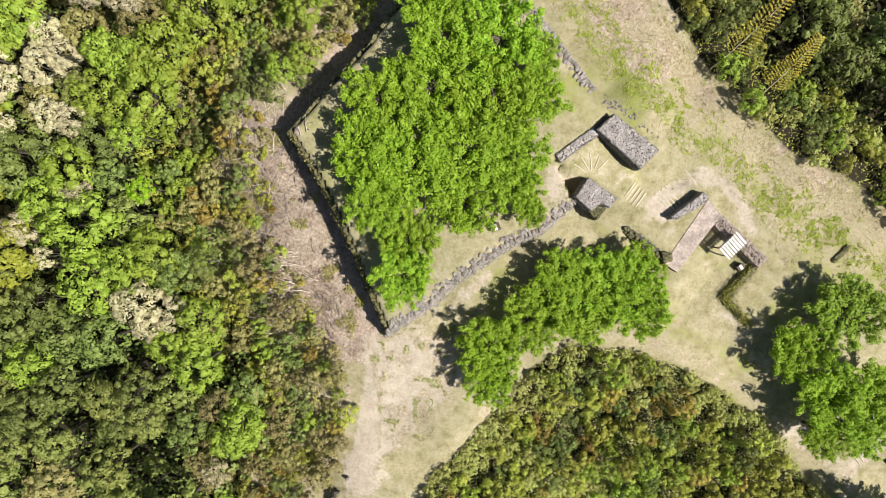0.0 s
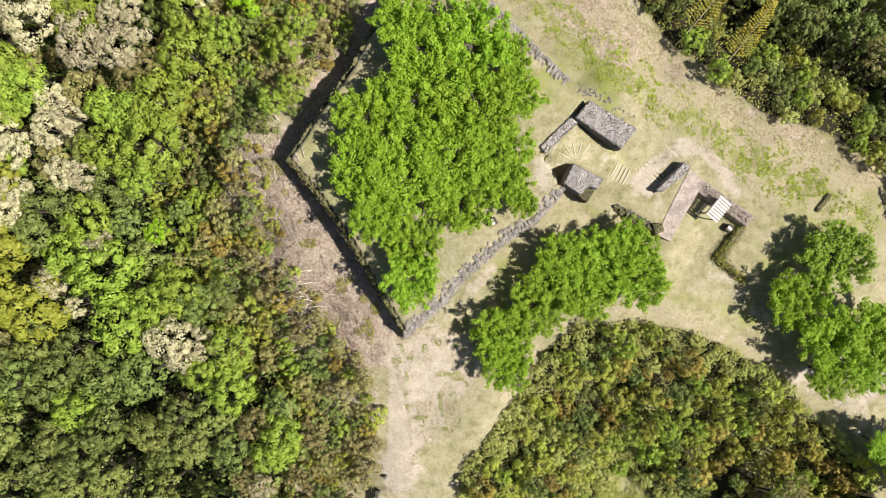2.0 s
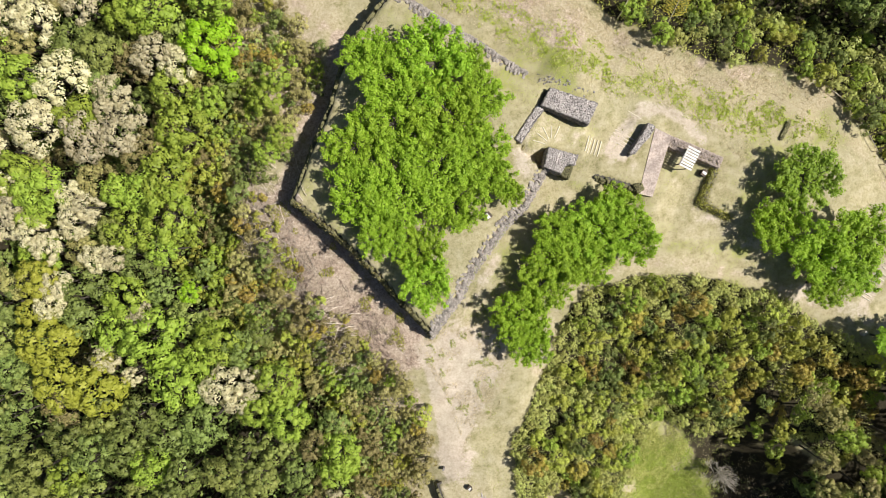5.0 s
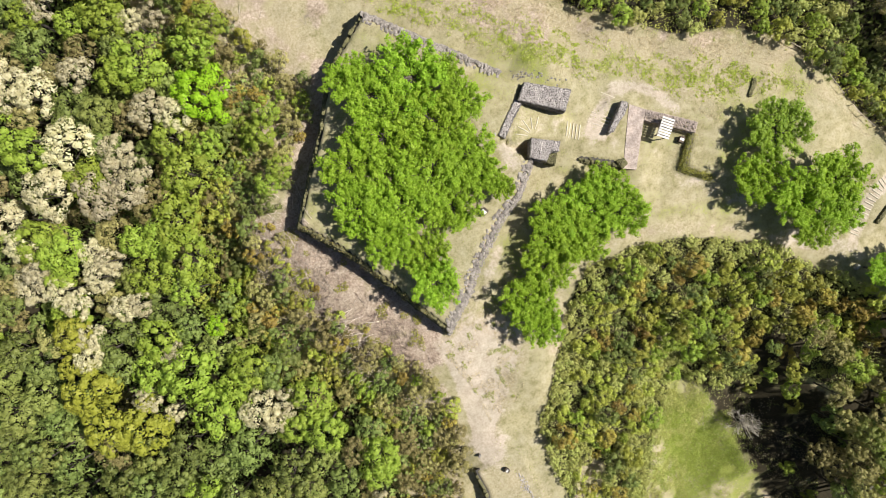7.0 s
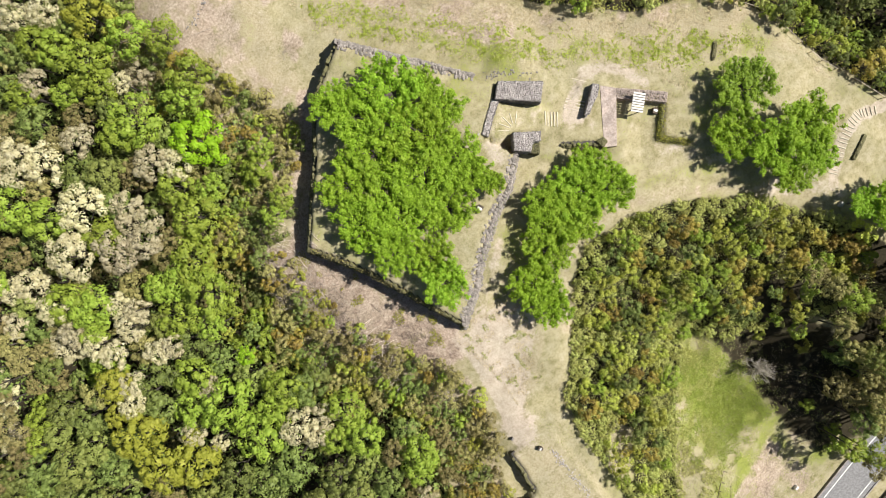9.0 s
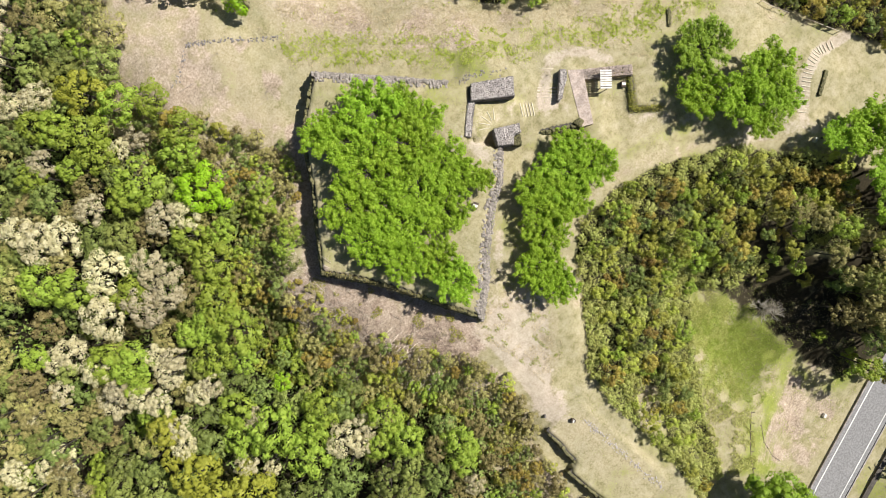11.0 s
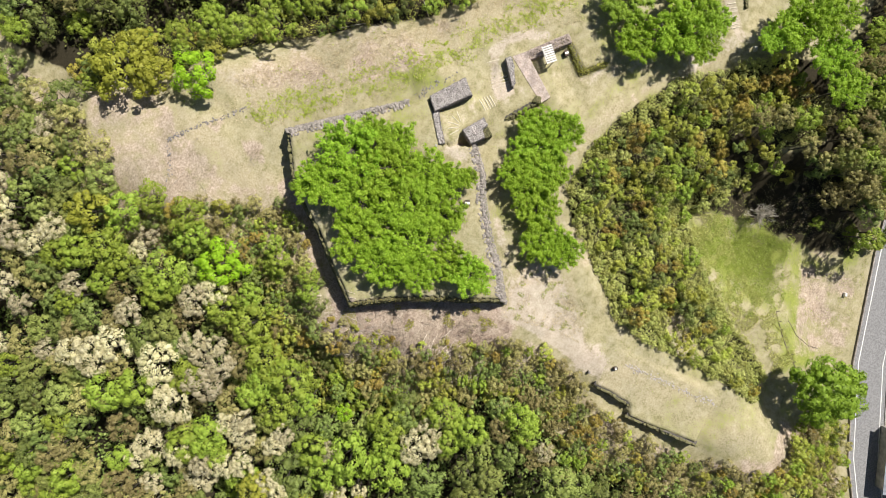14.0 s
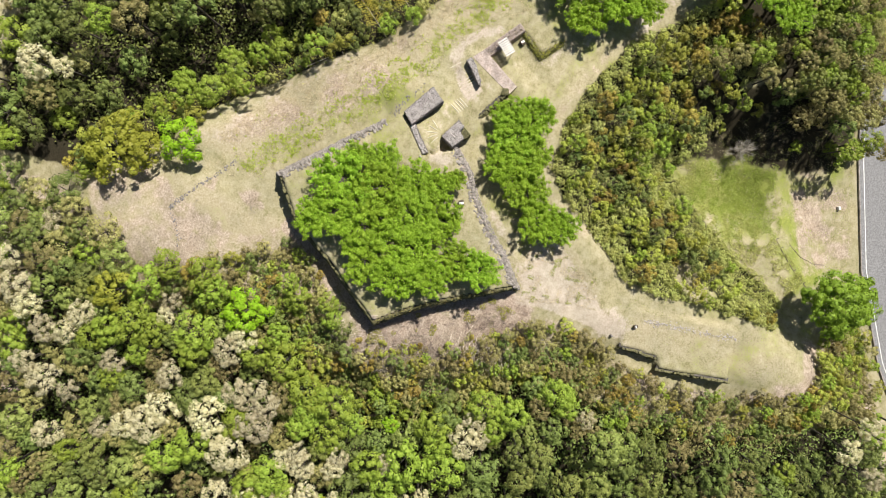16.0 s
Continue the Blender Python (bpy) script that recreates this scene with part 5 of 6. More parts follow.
def fill(count, zone, bounds, choose, close=0.66):
    """Fills a zone of the plan with trees that keep clear of one another."""
    x0, x1, y0, y1 = bounds
    px, py = rng.uniform(x0, x1, count), rng.uniform(y0, y1, count)
    keep = inside(px, py, zone) & inside(px, py, SEEN)
    room = np.zeros((len(TAKEN) + count, 3))
    room[:len(TAKEN)] = TAKEN
    for x, y in zip(px[keep].tolist(), py[keep].tolist()):
        near = room[:len(TAKEN)]
        packing = close * (1.13 if zone is WEST_WOOD and x < -17 and y < 12 else 1.0)
        gap = np.hypot(near[:, 0] - x, near[:, 1] - y)
        if (gap < packing * (near[:, 2] + 0.6)).any():
            continue
        kind, r, middle = choose(x, y)
        if kind is None or (gap < packing * (near[:, 2] + r)).any():
            continue
        plant(kind, x, y, r, middle)
        room[len(TAKEN) - 1] = TAKEN[-1]


HOLES = [(-25.6, -13.6, 2.0), (-21.5, -12.2, 1.6), (-16.6, -10.6, 1.6), (-26.5, 11.2, 1.6), (-46.5, -4.8, 2.0), (-51, 52, 2.2), (-36, 73.4, 2.4), (-34, -8, 1.5), (-13.5, -14.5, 1.4)]


BRUSH_ZONE = [(-21.9, 28.5), (-13.0, 25.5), (-13.0, 12.7), (-9.0, 4.0), (-12.5, 7.5), (-18.1, 17.3), (-20.5, 22.7)]


def west_tree(x, y):
    edge = float(gap_to(np.array([x]), np.array([y]), WEST_EDGE)[0])
    if float(gap_to(np.array([x]), np.array([y]), ROAD_MIDDLE)[0]) < 5.5:
        return None, 0, 0
    if any(math.hypot(x - a, y - b) < r + 1.2 for a, b, r in HOLES) or inside(np.array([x]), np.array([y]), BRUSH_ZONE)[0] and rnd.random() < 0.9:
        return None, 0, 0
    deep = float(ramped(edge, 1.0, 15.0))
    middle = -4.6 + 3.8 * deep + rnd.uniform(-1.8, 0.9)
    if y < -20:
        middle = -8.5 + 5.5 * deep + rnd.uniform(-1.8, 0.9)
    if edge < 9 and -24 < y < 42:
        kind = rnd.choices(("olive", "bronze", "scrub", "greenbush", "fresh", "olivebush", "darkbush"), (5, 2, 1.3, 1, 1.3, 3, 1.5))[0]
        r = rnd.uniform(0.8, 1.7)
        middle = None if kind in ("bronze", "scrub", "greenbush", "olivebush", "darkbush") else middle
    elif x < -20 and y < 25 or y < -20:
        kind, r = rnd.choices(("dark", "laurel", "fresh", "olive"), (6, 4, 1.2, 0.8))[0], rnd.uniform(2.2, 3.6)
    elif y > 48:
        kind, r = rnd.choices(("dark", "fresh", "olive", "cream", "laurel"), (4, 2, 5, 1, 3))[0], rnd.uniform(2.0, 3.4)
    else:
        kind, r = rnd.choices(("olive", "dark", "fresh", "cream", "laurel"), (6, 2.5, 2, 1.3, 1.5))[0], rnd.uniform(1.7, 2.9)
    if middle is not None:
        middle = min(middle, spot(x, y) + (9.0 if r > 2 else 4.5))
    if y < -20 and edge < 0.8 * r:
        return None, 0, 0
    return kind, r, middle


def northeast_tree(x, y):
    edge = float(gap_to(np.array([x]), np.array([y]), NE_EDGE)[0])
    if inside(np.array([x]), np.array([y]), DARK_GAP)[0]:
        return None, 0, 0
    if edge < 4:
        return None, 0, 0
    return rnd.choices(("dark", "fresh", "olive"), (6, 2, 1))[0], rnd.uniform(2.3, 3.8), -4.0 + rnd.uniform(-3.0, 3.0)


def southeast_tree(x, y):
    if float(gap_to(np.array([x]), np.array([y]), ROAD_MIDDLE)[0]) < 6.0:
        return None, 0, 0
    middle = (-3.0 if x > 48 else -4.2) + rnd.uniform(-1.2, 1.0)
    return rnd.choices(("olive", "fresh", "laurel"), (5, 3, 1))[0], rnd.uniform(1.2, 2.0) + (0.4 if x < 48 else 0), min(middle, spot(x, y) + 9.0)


def under_tree(x, y):
    """A smaller crown that closes a gap in the wood."""
    kind, r, middle = west_tree(x, y)
    if kind is None or x < -14 and y < 18 and rnd.random() < 0.75 or float(gap_to(np.array([x]), np.array([y]), WEST_EDGE)[0]) < 2:
        return None, 0, 0
    return rnd.choice(("dark", "dark", "olive", "laurel")), rnd.uniform(1.4, 2.0), min((middle if middle is not None else -4) - 2.2, spot(x, y) + 4.0)


def bronze_ground(x, y):
    """Where taller bronze shrubs stand instead of pale bamboo grass."""
    return wobble(x, y, 5.0, 31) + 0.5 * wobble(x, y, 2.0, 32) + 0.035 * (x - 14) > 0.05


def mound_bush(x, y):
    rim = float(depth_in(np.array([x]), np.array([y]), MOUND)[0])
    if inside(np.array([x]), np.array([y]), BARE)[0] and rnd.random() < 0.8:
        return None, 0, 0
    if rim < 0.9 or rim < 3.5 and rnd.random() < 0.6:
        return "sedge", rnd.uniform(0.6, 1.0), None
    brown = bronze_ground(np.array([x]), np.array([y]))[0]
    if math.hypot(x - 40, y + 29) < 5.5 and rnd.random() < 0.85:
        return None, 0, 0
    if 27 < x < 46 and y < -9 and rim > 2.5 and rnd.random() < 0.5:
        return rnd.choice(("scrub", "bronze", "darkbush", "greenbush")), rnd.uniform(1.3, 2.1), spot(x, y) + rnd.uniform(2.2, 4.0)
    kind = rnd.choices(("scrub", "bronze", "greenbush", "sedge", "darkbush"), (5, 4, 1, 0.5, 2.5) if brown else (4.5, 1, 1.2, 7, 0.4))[0]
    r = rnd.uniform(0.9, 2.1) if kind != "sedge" else rnd.uniform(0.7, 1.2)
    return kind, r, spot(x, y) + r * rnd.uniform(0.6, 1.5)


CLEARED_RIM = [(-16.5, 27), (-13.2, 25.5), (-13.6, 17.6), (-10.2, 7.0), (-4.6, -2.0), (-7.5, -3.0), (-14.6, 7.4), (-17.0, 17.6)]


def near_edge(line, depth, kinds, weights, lo, hi):
    def choose(x, y):
        if float(gap_to(np.array([x]), np.array([y]), line)[0]) > depth or inside(np.array([x]), np.array([y]), BRUSH_ZONE)[0] and rnd.random() < 0.75:
            return None, 0, 0
        return rnd.choices(kinds, weights)[0], rnd.uniform(lo, hi), None
    return choose


fill(6000, WEST_WOOD, (-27, 8, -74, 56), near_edge(WEST_EDGE, 9, ("olivebush", "scrub", "greenbush", "bronze", "darkbush"), (6, 1.2, 1.2, 1.5, 2.5), 0.9, 1.8), 0.58)
fill(5000, NE_WOOD, (4, 82, -30, 80), near_edge(NE_EDGE, 8.0, ("greenbush", "scrub", "sedge", "bronze", "darkbush"), (3, 3, 1.5, 0.7, 4), 1.0, 2.0), 0.58)
fill(15000, WEST_WOOD, (-79, 8, -80, 96), west_tree, 0.61)
fill(6000, WEST_WOOD, (-79, 8, -80, 96), under_tree, 0.64)
held = TAKEN
TAKEN = [(0, 0, 1)]
fill(1500, WEST_WOOD, (-30, 2, -24, 48), lambda x, y: (rnd.choice(("olivebush", "scrub", "greenbush", "olivebush")), rnd.uniform(1.2, 2.0), None) if 7.5 < gap_to(np.array([x]), np.array([y]), WEST_EDGE)[0] < 14.5 and not any(math.hypot(x - a, y - b) < r for a, b, r in HOLES) else (None, 0, 0), 0.62)
fill(500, WEST_WOOD, (-14, 9, -76, -57), lambda x, y: (rnd.choice(("olivebush", "greenbush", "scrub")), rnd.uniform(1.3, 2.0), spot(x, y) + 2.0) if gap_to(np.array([x]), np.array([y]), ROAD_MIDDLE)[0] > 5.5 else (None, 0, 0), 0.62)
TAKEN = held + TAKEN
fill(4500, NE_WOOD, (4, 92, -30, 96), northeast_tree, 0.74)
fill(900, NE_WOOD, (4, 92, -30, 96), lambda x, y: (rnd.choice(("dark", "dark", "fresh", "olive")), rnd.uniform(1.6, 2.3), spot(x, y) + rnd.uniform(3, 5)) if not inside(np.array([x]), np.array([y]), DARK_GAP)[0] else (None, 0, 0), 0.62)
fill(2600, SE_WOOD, (41, 80, -62, -28), southeast_tree, 0.6)
for x, y, r in ((40.5, -33.9, 1.7), (40.1, -37.2, 1.5), (36.3, -31.6, 1.2), (35.5, -46.9, 1.4), (38.6, -30.0, 1.3), (37.5, -55.5, 1.6), (36.5, -57.5, 2.2), (38, -60, 2.4)):
    plant(rnd.choice(("greenbush", "scrub")), x, y, r)
for x, y, r, kind in ((39.5, -43.5, 2.2, "olive"), (41.5, -47.5, 2.6, "olive"), (39.8, -51.2, 2.4, "dark"), (43.5, -52.0, 2.6, "olive"), (36.2, -54.3, 2.0, "fresh"), (38.2, -56.8, 2.1, "fresh"),
                      (45.0, -47.0, 2.6, "olive"), (46.0, -43.0, 2.4, "olive"), (47.5, -51.0, 2.7, "dark"), (50.5, -47.0, 2.6, "olive"), (42.5, -56.0, 2.2, "olive"), (43.0, -39.5, 2.2, "dark"), (48.0, -55.0, 2.4, "olive"), (46.0, -28.0, 2.0, "olive"), (47.5, -31.5, 2.2, "fresh"), (49.5, -34.5, 2.2, "olive"), (45.0, -24.5, 1.8, "olive"), (44.0, -34.5, 1.8, "olive")):
    plant(kind, x, y, r, max(-9.5 + rnd.uniform(-0.8, 0.8), spot(x, y) + (6.0 if y > -36 else 3.5)))
for x, y in ((57.0, -53.5), (50.4, -55.6), (43.6, -57.3), (37.6, -59.4)):
    plant("olive" if y < -54.5 else "fresh", x, y, rnd.uniform(2.2, 2.8), max(-11.0, spot(x, y) + 5.0))
fill(700, CLEARED_RIM, (-18, -4, -4, 27), lambda x, y: (rnd.choice(("olivebush", "bronze", "scrub", "olivebush")), rnd.uniform(0.45, 0.95), None), 0.75)
fill(5000, MOUND, (0, 54, -52, -1), mound_bush, 0.56)
for protos in PROTOS.values():
    for root, high, unit in protos:
        for ob in (*root.children_recursive, root):
            bpy.data.objects.remove(ob)


# ---- dead tree, bamboo, brushwood ----
def dead_tree(x, y, r):
    g = spot(x, y)
    limbs = []

    def grow(p, d, l, rad, level):
        q = p + d * l
        limbs.append(([p, (p + q) / 2 + Vector((rnd.gauss(0, 0.06), rnd.gauss(0, 0.06), 0.04)) * l, q], [rad, rad * 0.8, rad * 0.6]))
        if level < 5:
            for _ in range(4 if level < 3 else 2):
                e = (d + Vector((rnd.gauss(0, 0.6), rnd.gauss(0, 0.6), rnd.gauss(0.05, 0.2)))).normalized()
                grow(q, e, l * rnd.uniform(0.6, 0.82), rad * 0.68, level + 1)

    grow(Vector((0, 0, -0.3)), Vector((0, 0, 1)), r * 0.8, 0.12, 0)
    v, f = tubes(limbs, 5)
    ob = new("dead_tree", mesh_of("dead_tree", v, f, GREYWOOD, True))
    ob.matrix_basis = pose(x, y, g)
    tagged(ob, "bare grey dead tree with many fine twigs", "dead tree")


dead_tree(33.0, -36.8, 2.5)


def brushwood(name, count, centre, spread, label, lo=1.2, hi=3.6, material=DEADWOOD, thick_end=0.045, lift=0.0):
    """Cut stems, each with a few side twigs, lying more or less one way."""
    limbs = []
    for _ in range(count):
        x, y = rnd.gauss(centre[0], spread[0]), rnd.gauss(centre[1], spread[1])
        a = centre[2] + rnd.gauss(0, spread[2])
        l = lo + (hi - lo) * rnd.random() ** 2
        x1, y1 = x + math.cos(a) * l, y + math.sin(a) * l
        p, q = Vector((x, y, spot(x, y) + rnd.uniform(0.03, 0.4))), Vector((x1, y1, spot(x1, y1) + rnd.uniform(0.05, 0.7) + lift))
        mid = (p + q) / 2 + Vector((rnd.gauss(0, 0.12), rnd.gauss(0, 0.12), 0.08)) * l * 0.5
        w = thick_end * rnd.uniform(0.35, 1.0)
        limbs.append(([p, mid, q], [w, w * 0.75, w * 0.25]))
        for _ in range(2):
            b, k = a + rnd.choice((-1, 1)) * rnd.uniform(0.4, 0.9), l * rnd.uniform(0.15, 0.35)
            limbs.append(([mid, mid + Vector((math.cos(b) * k, math.sin(b) * k, rnd.uniform(0.0, 0.25)))], [w * 0.5, w * 0.15]))
    v, f = tubes(limbs, 4, False)
    tagged(new(name, mesh_of(name, v, f, material)), label, "brushwood", kind="stuff")


PINKWOOD = rough_material("reddish brown cut wood", [(0.3, (0.24, 0.165, 0.135)), (0.7, (0.42, 0.32, 0.27))], 9, 0.6, 0.02)
brushwood("brushwood", 260, (-14.2, 18.0, 2.2), (1.9, 5.0, 1.0), "bleached cut branches heaped below the stone wall", 0.7, 3.2)
brushwood("brushwood", 520, (-14.2, 15.0, 2.2), (2.0, 7.0, 1.2), "reddish brown cut brush on the cleared slope", 0.4, 1.6, PINKWOOD, 0.04)
brushwood("brushwood", 260, (-6.6, 2.8, 2.1), (1.1, 3.6, 0.9), "reddish brown brush and bark below the wall", 0.4, 1.5, PINKWOOD, 0.045)
brushwood("brushwood", 170, (-11.8, 3.4, 3.2), (1.8, 2.8, 0.45), "bleached felled stems lying down the slope", 1.8, 4.4, DEADWOOD, 0.06, 1.3)
brushwood("brushwood", 120, (-18.2, 23.0, 2.6), (2.0, 3.6, 0.9), "grey fallen branches in the scrub", 1.0, 3.8, DEADWOOD, 0.07, 0.5)
brushwood("brushwood", 110, (-14.5, -35.5, 1.6), (1.2, 3.0, 1.2), "tangled grey branches below the lower wall", 1.0, 3.4, GREYWOOD, 0.05)
brushwood("brushwood", 110, (-12.6, 24.0, 2.4), (2.2, 2.6, 0.9), "bleached stems dragged to the wall corner", 0.8, 3.2)
brushwood("brushwood", 60, (-4.5, 47.5, 2.2), (1.6, 3.2, 1.2), "cut branches along the terrace edge")
brushwood("brushwood", 60, (-8.5, -8.0, 2.5), (1.5, 4.0, 1.0), "grey dead stems among the scrub", 1.0, 3.0, GREYWOOD)


# ---- grasses and low growth ----
def scatter(count, zone, weight, bounds):
    """Points in a zone of the plan, thinned by a weight."""
    x0, x1, y0, y1 = bounds
    x, y = rng.uniform(x0, x1, count), rng.uniform(y0, y1, count)
    keep = inside(x, y, zone)
    x, y = x[keep], y[keep]
    keep = rng.uniform(0, 1, len(x)) < weight(x, y)
    return x[keep], y[keep]


def blades(name, x, y, material, length, width, lift, label, loose=0.3):
    p = np.stack([x, y, ground_height(x, y) + rng.uniform(0.02, lift, len(x))], axis=1)
    tagged(new(name, quads(name, leaves(p, np.tile(np.array([0, 0, 0.8]), (len(p), 1)), length, width, loose), material)), label, "grass", kind="stuff")


NE_SLOPE = [(8, 64), (10, 47), (16, 40.5), (26, 28), (32, 21.5), (40, 19), (43, 12), (47, 7), (57, 8), (64, -3), (70, -12), (66, 1), (60.9, 13.8), (54.3, 18.4), (47.6, 20.8), (41.0, 27.0), (36.1, 32.0), (30.5, 42.5), (24.2, 54.0), (14.7, 62.5)]
x, y = scatter(110000, NE_SLOPE, lambda x, y: 0.15 + 0.75 * (wobble(x, y, 1.4, 8) > 0.0), (8, 70, -12, 64))
blades("dry_grass", x, y, STRAW, 0.3, 0.06, 0.06, "straw-coloured dry grass on the berm")
GREEN_BAND = [(12, 49.5), (18, 42), (24.2, 34.7), (29.8, 28.6), (36.9, 22.2), (41.6, 17.5), (46.6, 14.6), (58, 6)]


def tufts(name, x, y, per, spread, material, length, width, lift, label, loose=0.5):
    """Small separate cushions of leaves."""
    size = rng.uniform(0.35, 1.3, len(x)) ** 1.3
    cx, cy, cs = np.repeat(x, per), np.repeat(y, per), np.repeat(size, per)
    px, py = cx + rng.normal(0, spread, len(cx)) * cs, cy + rng.normal(0, spread, len(cx)) * cs
    blades(name, px, py, material, length, width, lift, label, loose)


x, y = scatter(17000, NE_SLOPE, lambda x, y: (1 - ramped(gap_to(x, y, GREEN_BAND), 1.2, 3.6)) * (0.2 + 0.88 * (wobble(x + y, (x - y) * 0.35, 0.9, 9) + 0.5 * wobble(x, y, 2.2, 22) > 0.0)), (8, 70, -12, 64))
tufts("weeds", x, y, 22, 0.3, WEEDS, 0.2, 0.12, 0.09, "bright green weed cushions in rows on the berm")
x, y = scatter(5000, NE_SLOPE, lambda x, y: 0.3 * (wobble(x, y, 1.6, 40) > 0.25), (8, 70, -12, 64))
tufts("weeds", x, y, 16, 0.14, WEEDS, 0.16, 0.1, 0.15, "scattered green weeds on the berm")
STRAW_STRIP = [(17, 53), (24, 43.5), (30.3, 34.5), (37.4, 28.2), (44.6, 22.3), (51.3, 17.9), (57.5, 14.0)]
x, y = scatter(160000, NE_SLOPE, lambda x, y: 0.9 * (1 - ramped(gap_to(x, y, STRAW_STRIP), 1.4, 2.8)) * (0.3 + 0.7 * (wobble(x, y, 0.9, 41) > -0.1)), (8, 70, -12, 64))
blades("dry_grass", x, y, STRAW, 0.4, 0.05, 0.2, "long bleached dry grass along the wood's edge", 0.5)
SOUTH_SLOPE = [(-2, 0), (7.5, 1.5), (13, 5), (14, -2), (10, -6), (5, -13), (-1, -16), (-0.8, -8)]
x, y = scatter(26000, SOUTH_SLOPE, lambda x, y: 0.7 * (wobble(x, y, 1.0, 10) > 0.1), (-3, 15, -17, 6))
blades("dry_grass", x, y, STRAW, 0.26, 0.05, 0.12, "bleached dry grass on the sandy slope")
x, y = scatter(26000, SOUTH_SLOPE, lambda x, y: 0.9 * (wobble(x, y, 0.9, 12) > 0.45), (-3, 15, -17, 6))
blades("green_grass", x, y, BLADES, 0.22, 0.08, 0.15, "sparse green tufts on the sandy slope")
x, y = scatter(260000, MOUND, lambda x, y: (np.hypot(x - 40, y + 29) > 5.0) * np.where(bronze_ground(x, y), 0.35, 0.85) * (1 - 0.85 * inside(x, y, BARE)), (0, 54, -52, -1))
blades("undergrowth", x, y, SEDGE, 0.19, 0.1, 0.6, "pale bamboo-grass undergrowth covering the slope")
x, y = scatter(190000, WEST_WOOD, lambda x, y: ramped(gap_to(x, y, WEST_EDGE), 0.3, 2.5) * (1 - ramped(gap_to(x, y, WEST_EDGE), 7.0, 16.0)) * (0.25 + 0.75 * (wobble(x, y, 1.8, 14) > -0.1)), (-26, 4, -60, 72))
blades("undergrowth", x, y, OLIVE, 0.3, 0.12, 0.6, "olive undergrowth at the wood's edge")
x, y = scatter(90000, NE_WOOD, lambda x, y: 1 - ramped(gap_to(x, y, NE_EDGE), 4.0, 11.0), (4, 80, -30, 80))
blades("undergrowth", x, y, SHRUB, 0.3, 0.12, 0.6, "mixed green undergrowth along the wood's edge")
for zone, edge, bounds in ((WEST_WOOD, WEST_EDGE, (-80, 8, -80, 96)), (NE_WOOD, NE_EDGE, (4, 92, -30, 96)), (SE_WOOD, SE_WOOD, (44, 82, -62, -30))):
    x, y = scatter(120000, zone, lambda x, y: 0.9 * inside(x, y, SEEN) * ramped(gap_to(x, y, edge), 3.0, 8.0) * (0.35 + 0.65 * (wobble(x, y, 2.2, 51) > -0.3)), bounds)
    blades("undergrowth", x, y, DARKG, 0.6, 0.4, 2.2, "dark evergreen undergrowth beneath the trees", 0.7)
x, y = scatter(30000, VALLEY, lambda x, y: 0.6 * (wobble(x, y, 1.6, 15) > 0.0), (8, 48, -66, -24))
blades("green_grass", x, y, BLADES, 0.22, 0.08, 0.12, "rough green grass in the hollow")
LUSH_HOLLOW = [(22, -26), (31, -29), (33, -38), (32, -46), (26, -49), (19, -48), (14, -44)]
x, y = scatter(55000, LUSH_HOLLOW, lambda x, y: 0.8 * ramped(depth_in(x, y, LUSH_HOLLOW) + 2.5 * wobble(x, y, 1.3, 33) + 2.0 * wobble(x, y, 3.0, 37), 0.5, 4.5), (14, 33, -49, -26))
blades("green_grass", x, y, MEADOW, 0.26, 0.1, 0.2, "deep green grass in the damp hollow", 0.5)
HOLLOW_RIM = [(28, -25), (21, -29.5), (12, -42.5), (7, -51), (12, -54), (18, -47), (24, -38), (30, -31)]
x, y = scatter(60000, HOLLOW_RIM, lambda x, y: 0.75 * (wobble(x, y, 1.5, 34) + 0.5 * wobble(x, y, 0.6, 35) > -0.1), (7, 30, -54, -25))
blades("undergrowth", x, y, SEDGE, 0.28, 0.1, 0.35, "pale bamboo grass creeping down the bank", 0.5)
x, y = scatter(22000, VALLEY, lambda x, y: 0.7 * (wobble(x, y, 1.2, 36) > 0.1), (8, 48, -66, -24))
blades("dry_grass", x, y, STRAW, 0.26, 0.06, 0.08, "dry stalks in the hollow's grass", 0.5)
CLEARED = [(-17.5, 27), (-10, 24.5), (-1, 1.0), (-2.5, -4.5), (-8.5, -3.5), (-16, 7.6), (-18, 17.6)]
x, y = scatter(60000, CLEARED, lambda x, y: 0.08 + 0.6 * (wobble(x, y, 1.2, 16) > 0.25), (-18, 0, -5, 27))
blades("leaf_litter", x, y, DEADLEAF, 0.2, 0.08, 0.08, "brown fallen leaves and wood chips on the cleared slope", 0.5)
TURF = [(0, 1), (-8, 22), (11, 41), (25, 25), (40, 18), (54, 12), (60, -4), (56, -16), (44, -8), (30, 0), (20, 2), (6, -8), (-4, -20), (-8, -52), (2, -52), (4, -24), (10, -10), (8, -3)]
x, y = scatter(170000, TURF, lambda x, y: 0.06 + 0.5 * (wobble(x, y, 0.8, 17) + 0.6 * wobble(x, y, 4.0, 18) > 0.55), (-9, 60, -53, 42))
blades("green_grass", x, y, BLADES, 0.16, 0.06, 0.05, "thin green tufts in the worn turf", 0.6)


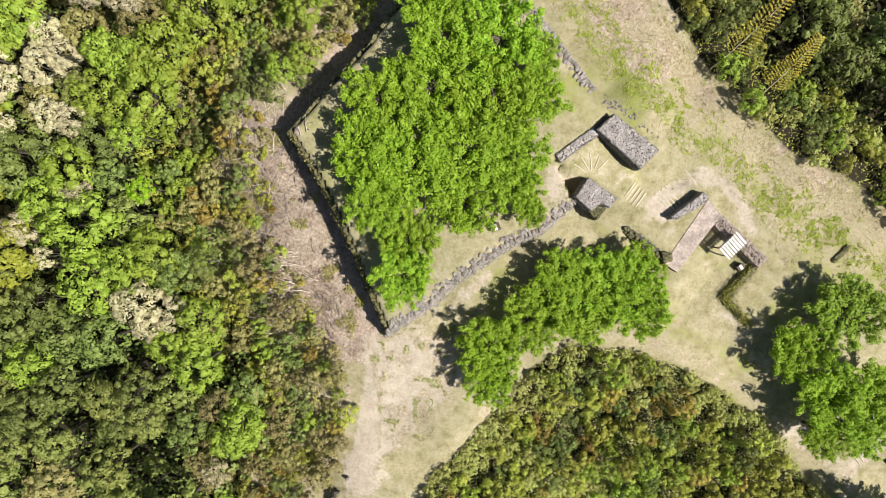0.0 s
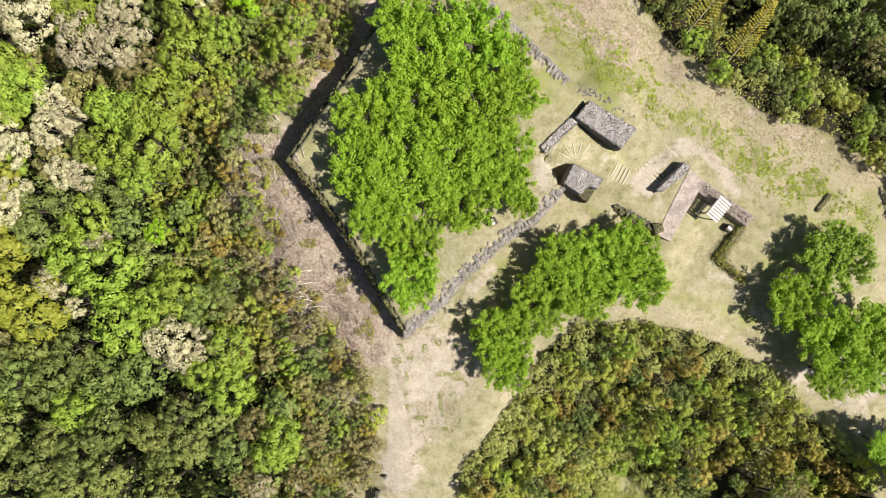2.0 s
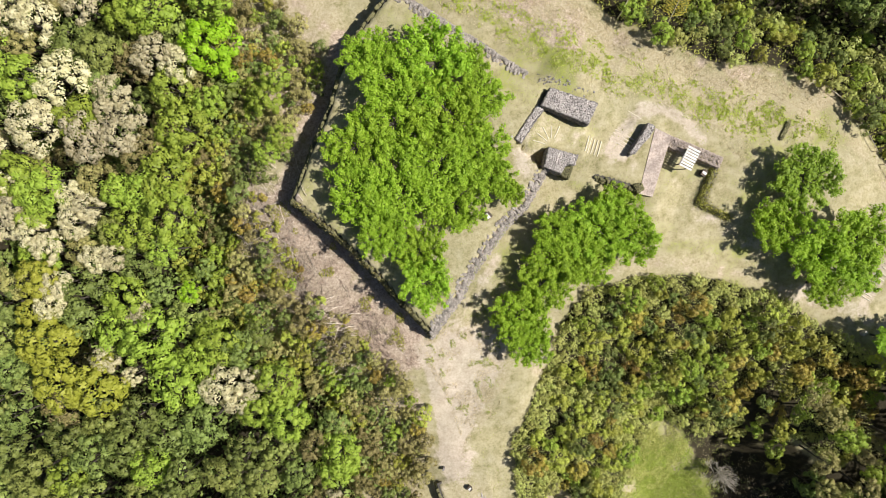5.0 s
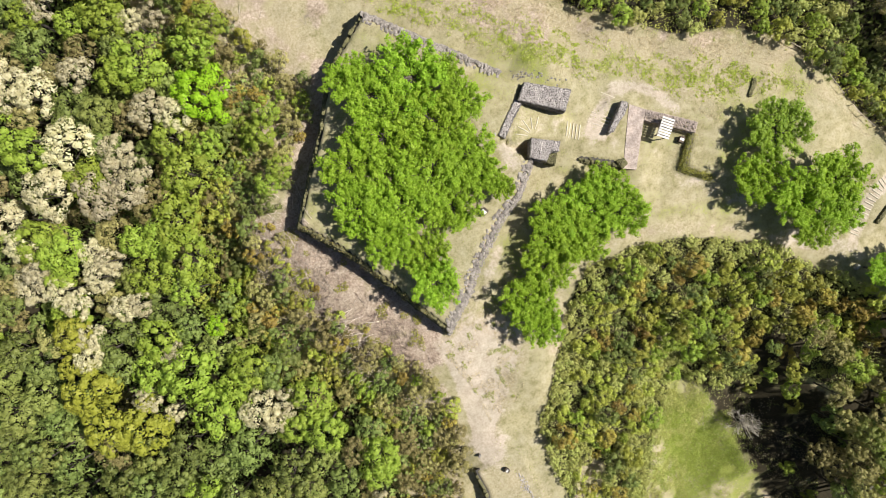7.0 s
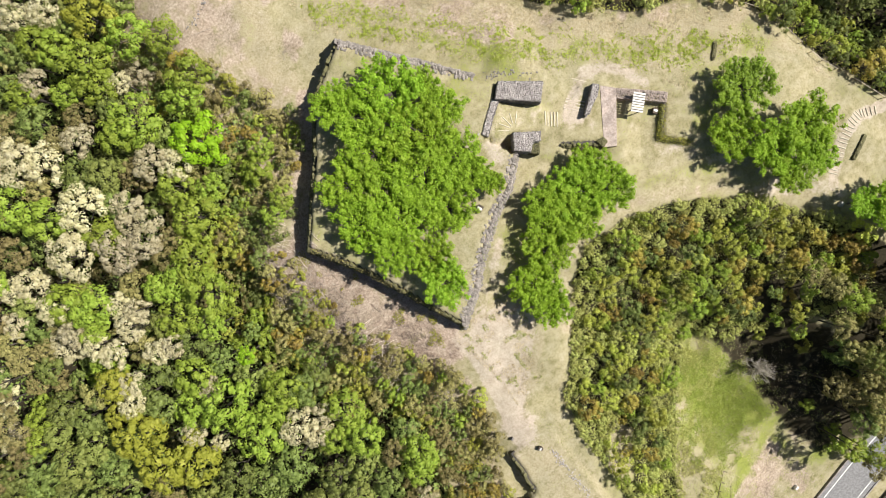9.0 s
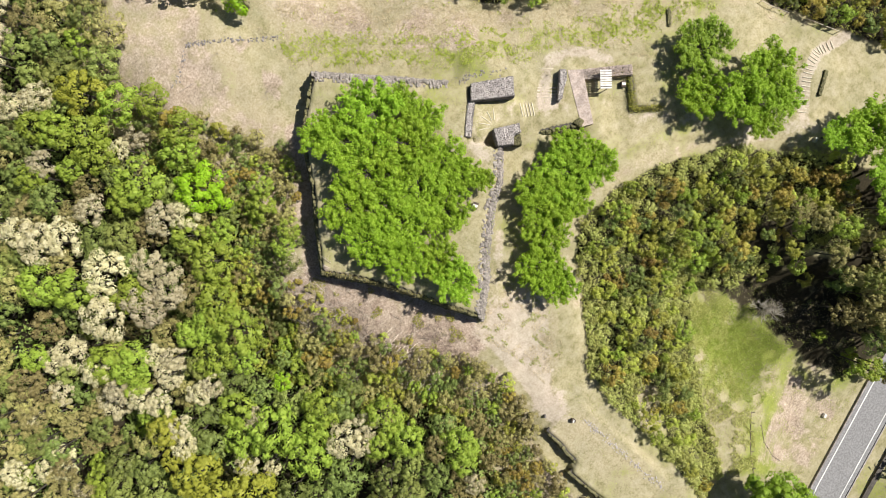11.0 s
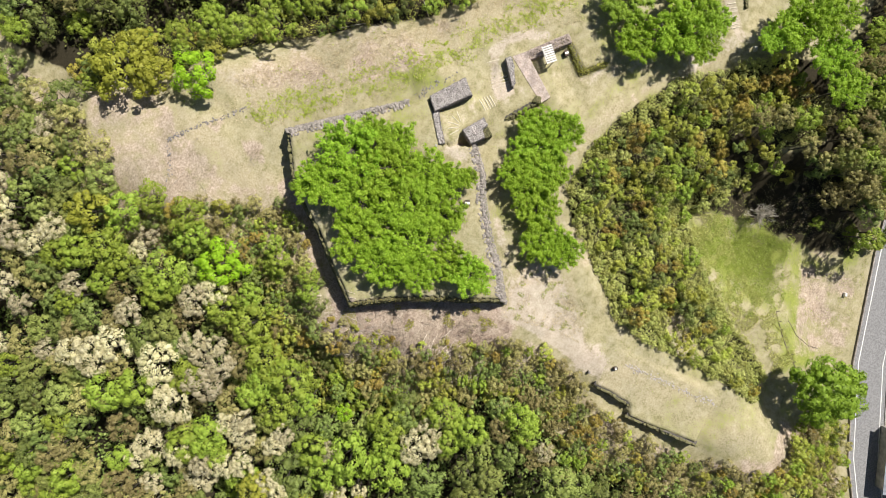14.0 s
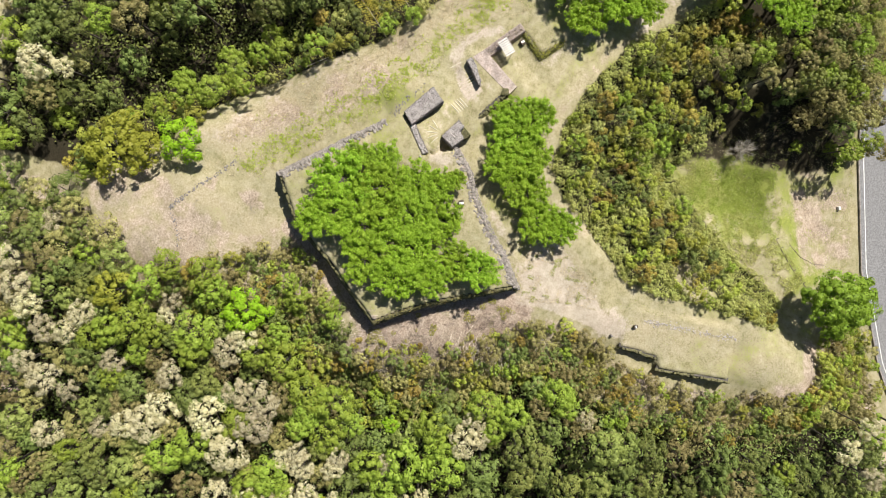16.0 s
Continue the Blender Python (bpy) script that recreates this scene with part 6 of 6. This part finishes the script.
def moss(name, line, width, top, count, material, label):
    """Small growth along the top of a low wall."""
    at = rng.uniform(0, len(line) - 1.001, count)
    i = at.astype(int)
    f = (at - i)[:, None]
    pts = np.array(line)
    p = pts[i] * (1 - f) + pts[i + 1] * f + rng.normal(0, width / 3, (count, 2))
    p = np.concatenate([p, rng.uniform(top - 0.5, top + 0.18, (count, 1))], axis=1)
    tagged(new(name, quads(name, leaves(p, np.tile(np.array([0, 0, 0.7]), (count, 1)), 0.2, 0.12, 0.8), material)), label, "weeds", kind="stuff")


moss("wall_weeds", [(42.6, 8.0), (40.9, 6.1), (39.4, 4.4), (40.8, 2.9), (42.2, 1.4)], 1.0, -2.85, 1500, SHRUB, "green weeds growing over the low court wall")
moss("wall_weeds", [(38.0, 13.0), (40.3, 10.7), (43.0, 8.3)], 1.0, -2.2, 500, OLIVE, "dull weeds in the joints of the court wall")
moss("wall_weeds", [(-0.3, 3.6), (-2.7, 9.6), (-6.7, 18.2), (-9.8, 23.0)], 0.7, -0.1, 900, OLIVE, "dull weeds along the crest of the tall wall")
moss("wall_weeds", [(21.3, 15.6), (14.1, 10.8), (7.3, 6.1), (1.0, 1.5)], 1.4, -0.6, 900, BLADES, "grass growing between the stones of the wall")
x, y = scatter(30000, CLEARED, lambda x, y: 0.9 * (wobble(x, y, 1.3, 21) > 0.55), (-18, 0, -5, 27))
blades("weeds", x, y, SHRUB, 0.24, 0.13, 0.35, "dull green weeds coming up on the cleared slope")


def far_woods(count, cards):
    """Woods that go on over the hills all round, past the trees near by."""
    a, d = rng.uniform(0, 6.283, count), 85 + 130 * rng.uniform(0, 1, count) ** 0.8
    x, y = 5 + d * np.cos(a), 5 + d * np.sin(a)
    keep = ~inside(x, y, SEEN) & (gap_to(x, y, ROAD_MIDDLE) > 12)
    x, y = x[keep], y[keep]
    r = rng.uniform(2.5, 4.5, len(x))
    c = np.repeat(np.stack([x, y, ground_height(x, y) + r * 1.1], axis=1), cards, axis=0)
    s = rng.normal(0, 1, (len(c), 3)) + np.array([0, 0, 0.5])
    s /= np.linalg.norm(s, axis=1, keepdims=True)
    p = c + s * np.repeat(r, cards)[:, None] * rng.uniform(0.75, 1.0, (len(c), 1))
    tagged(new("far_woods", quads("far_woods", leaves(p, s, 1.5, 1.2, 0.5, 3), DARKG)), "evergreen woods covering the hills all round", "woods", kind="stuff")


far_woods(2600, 60)
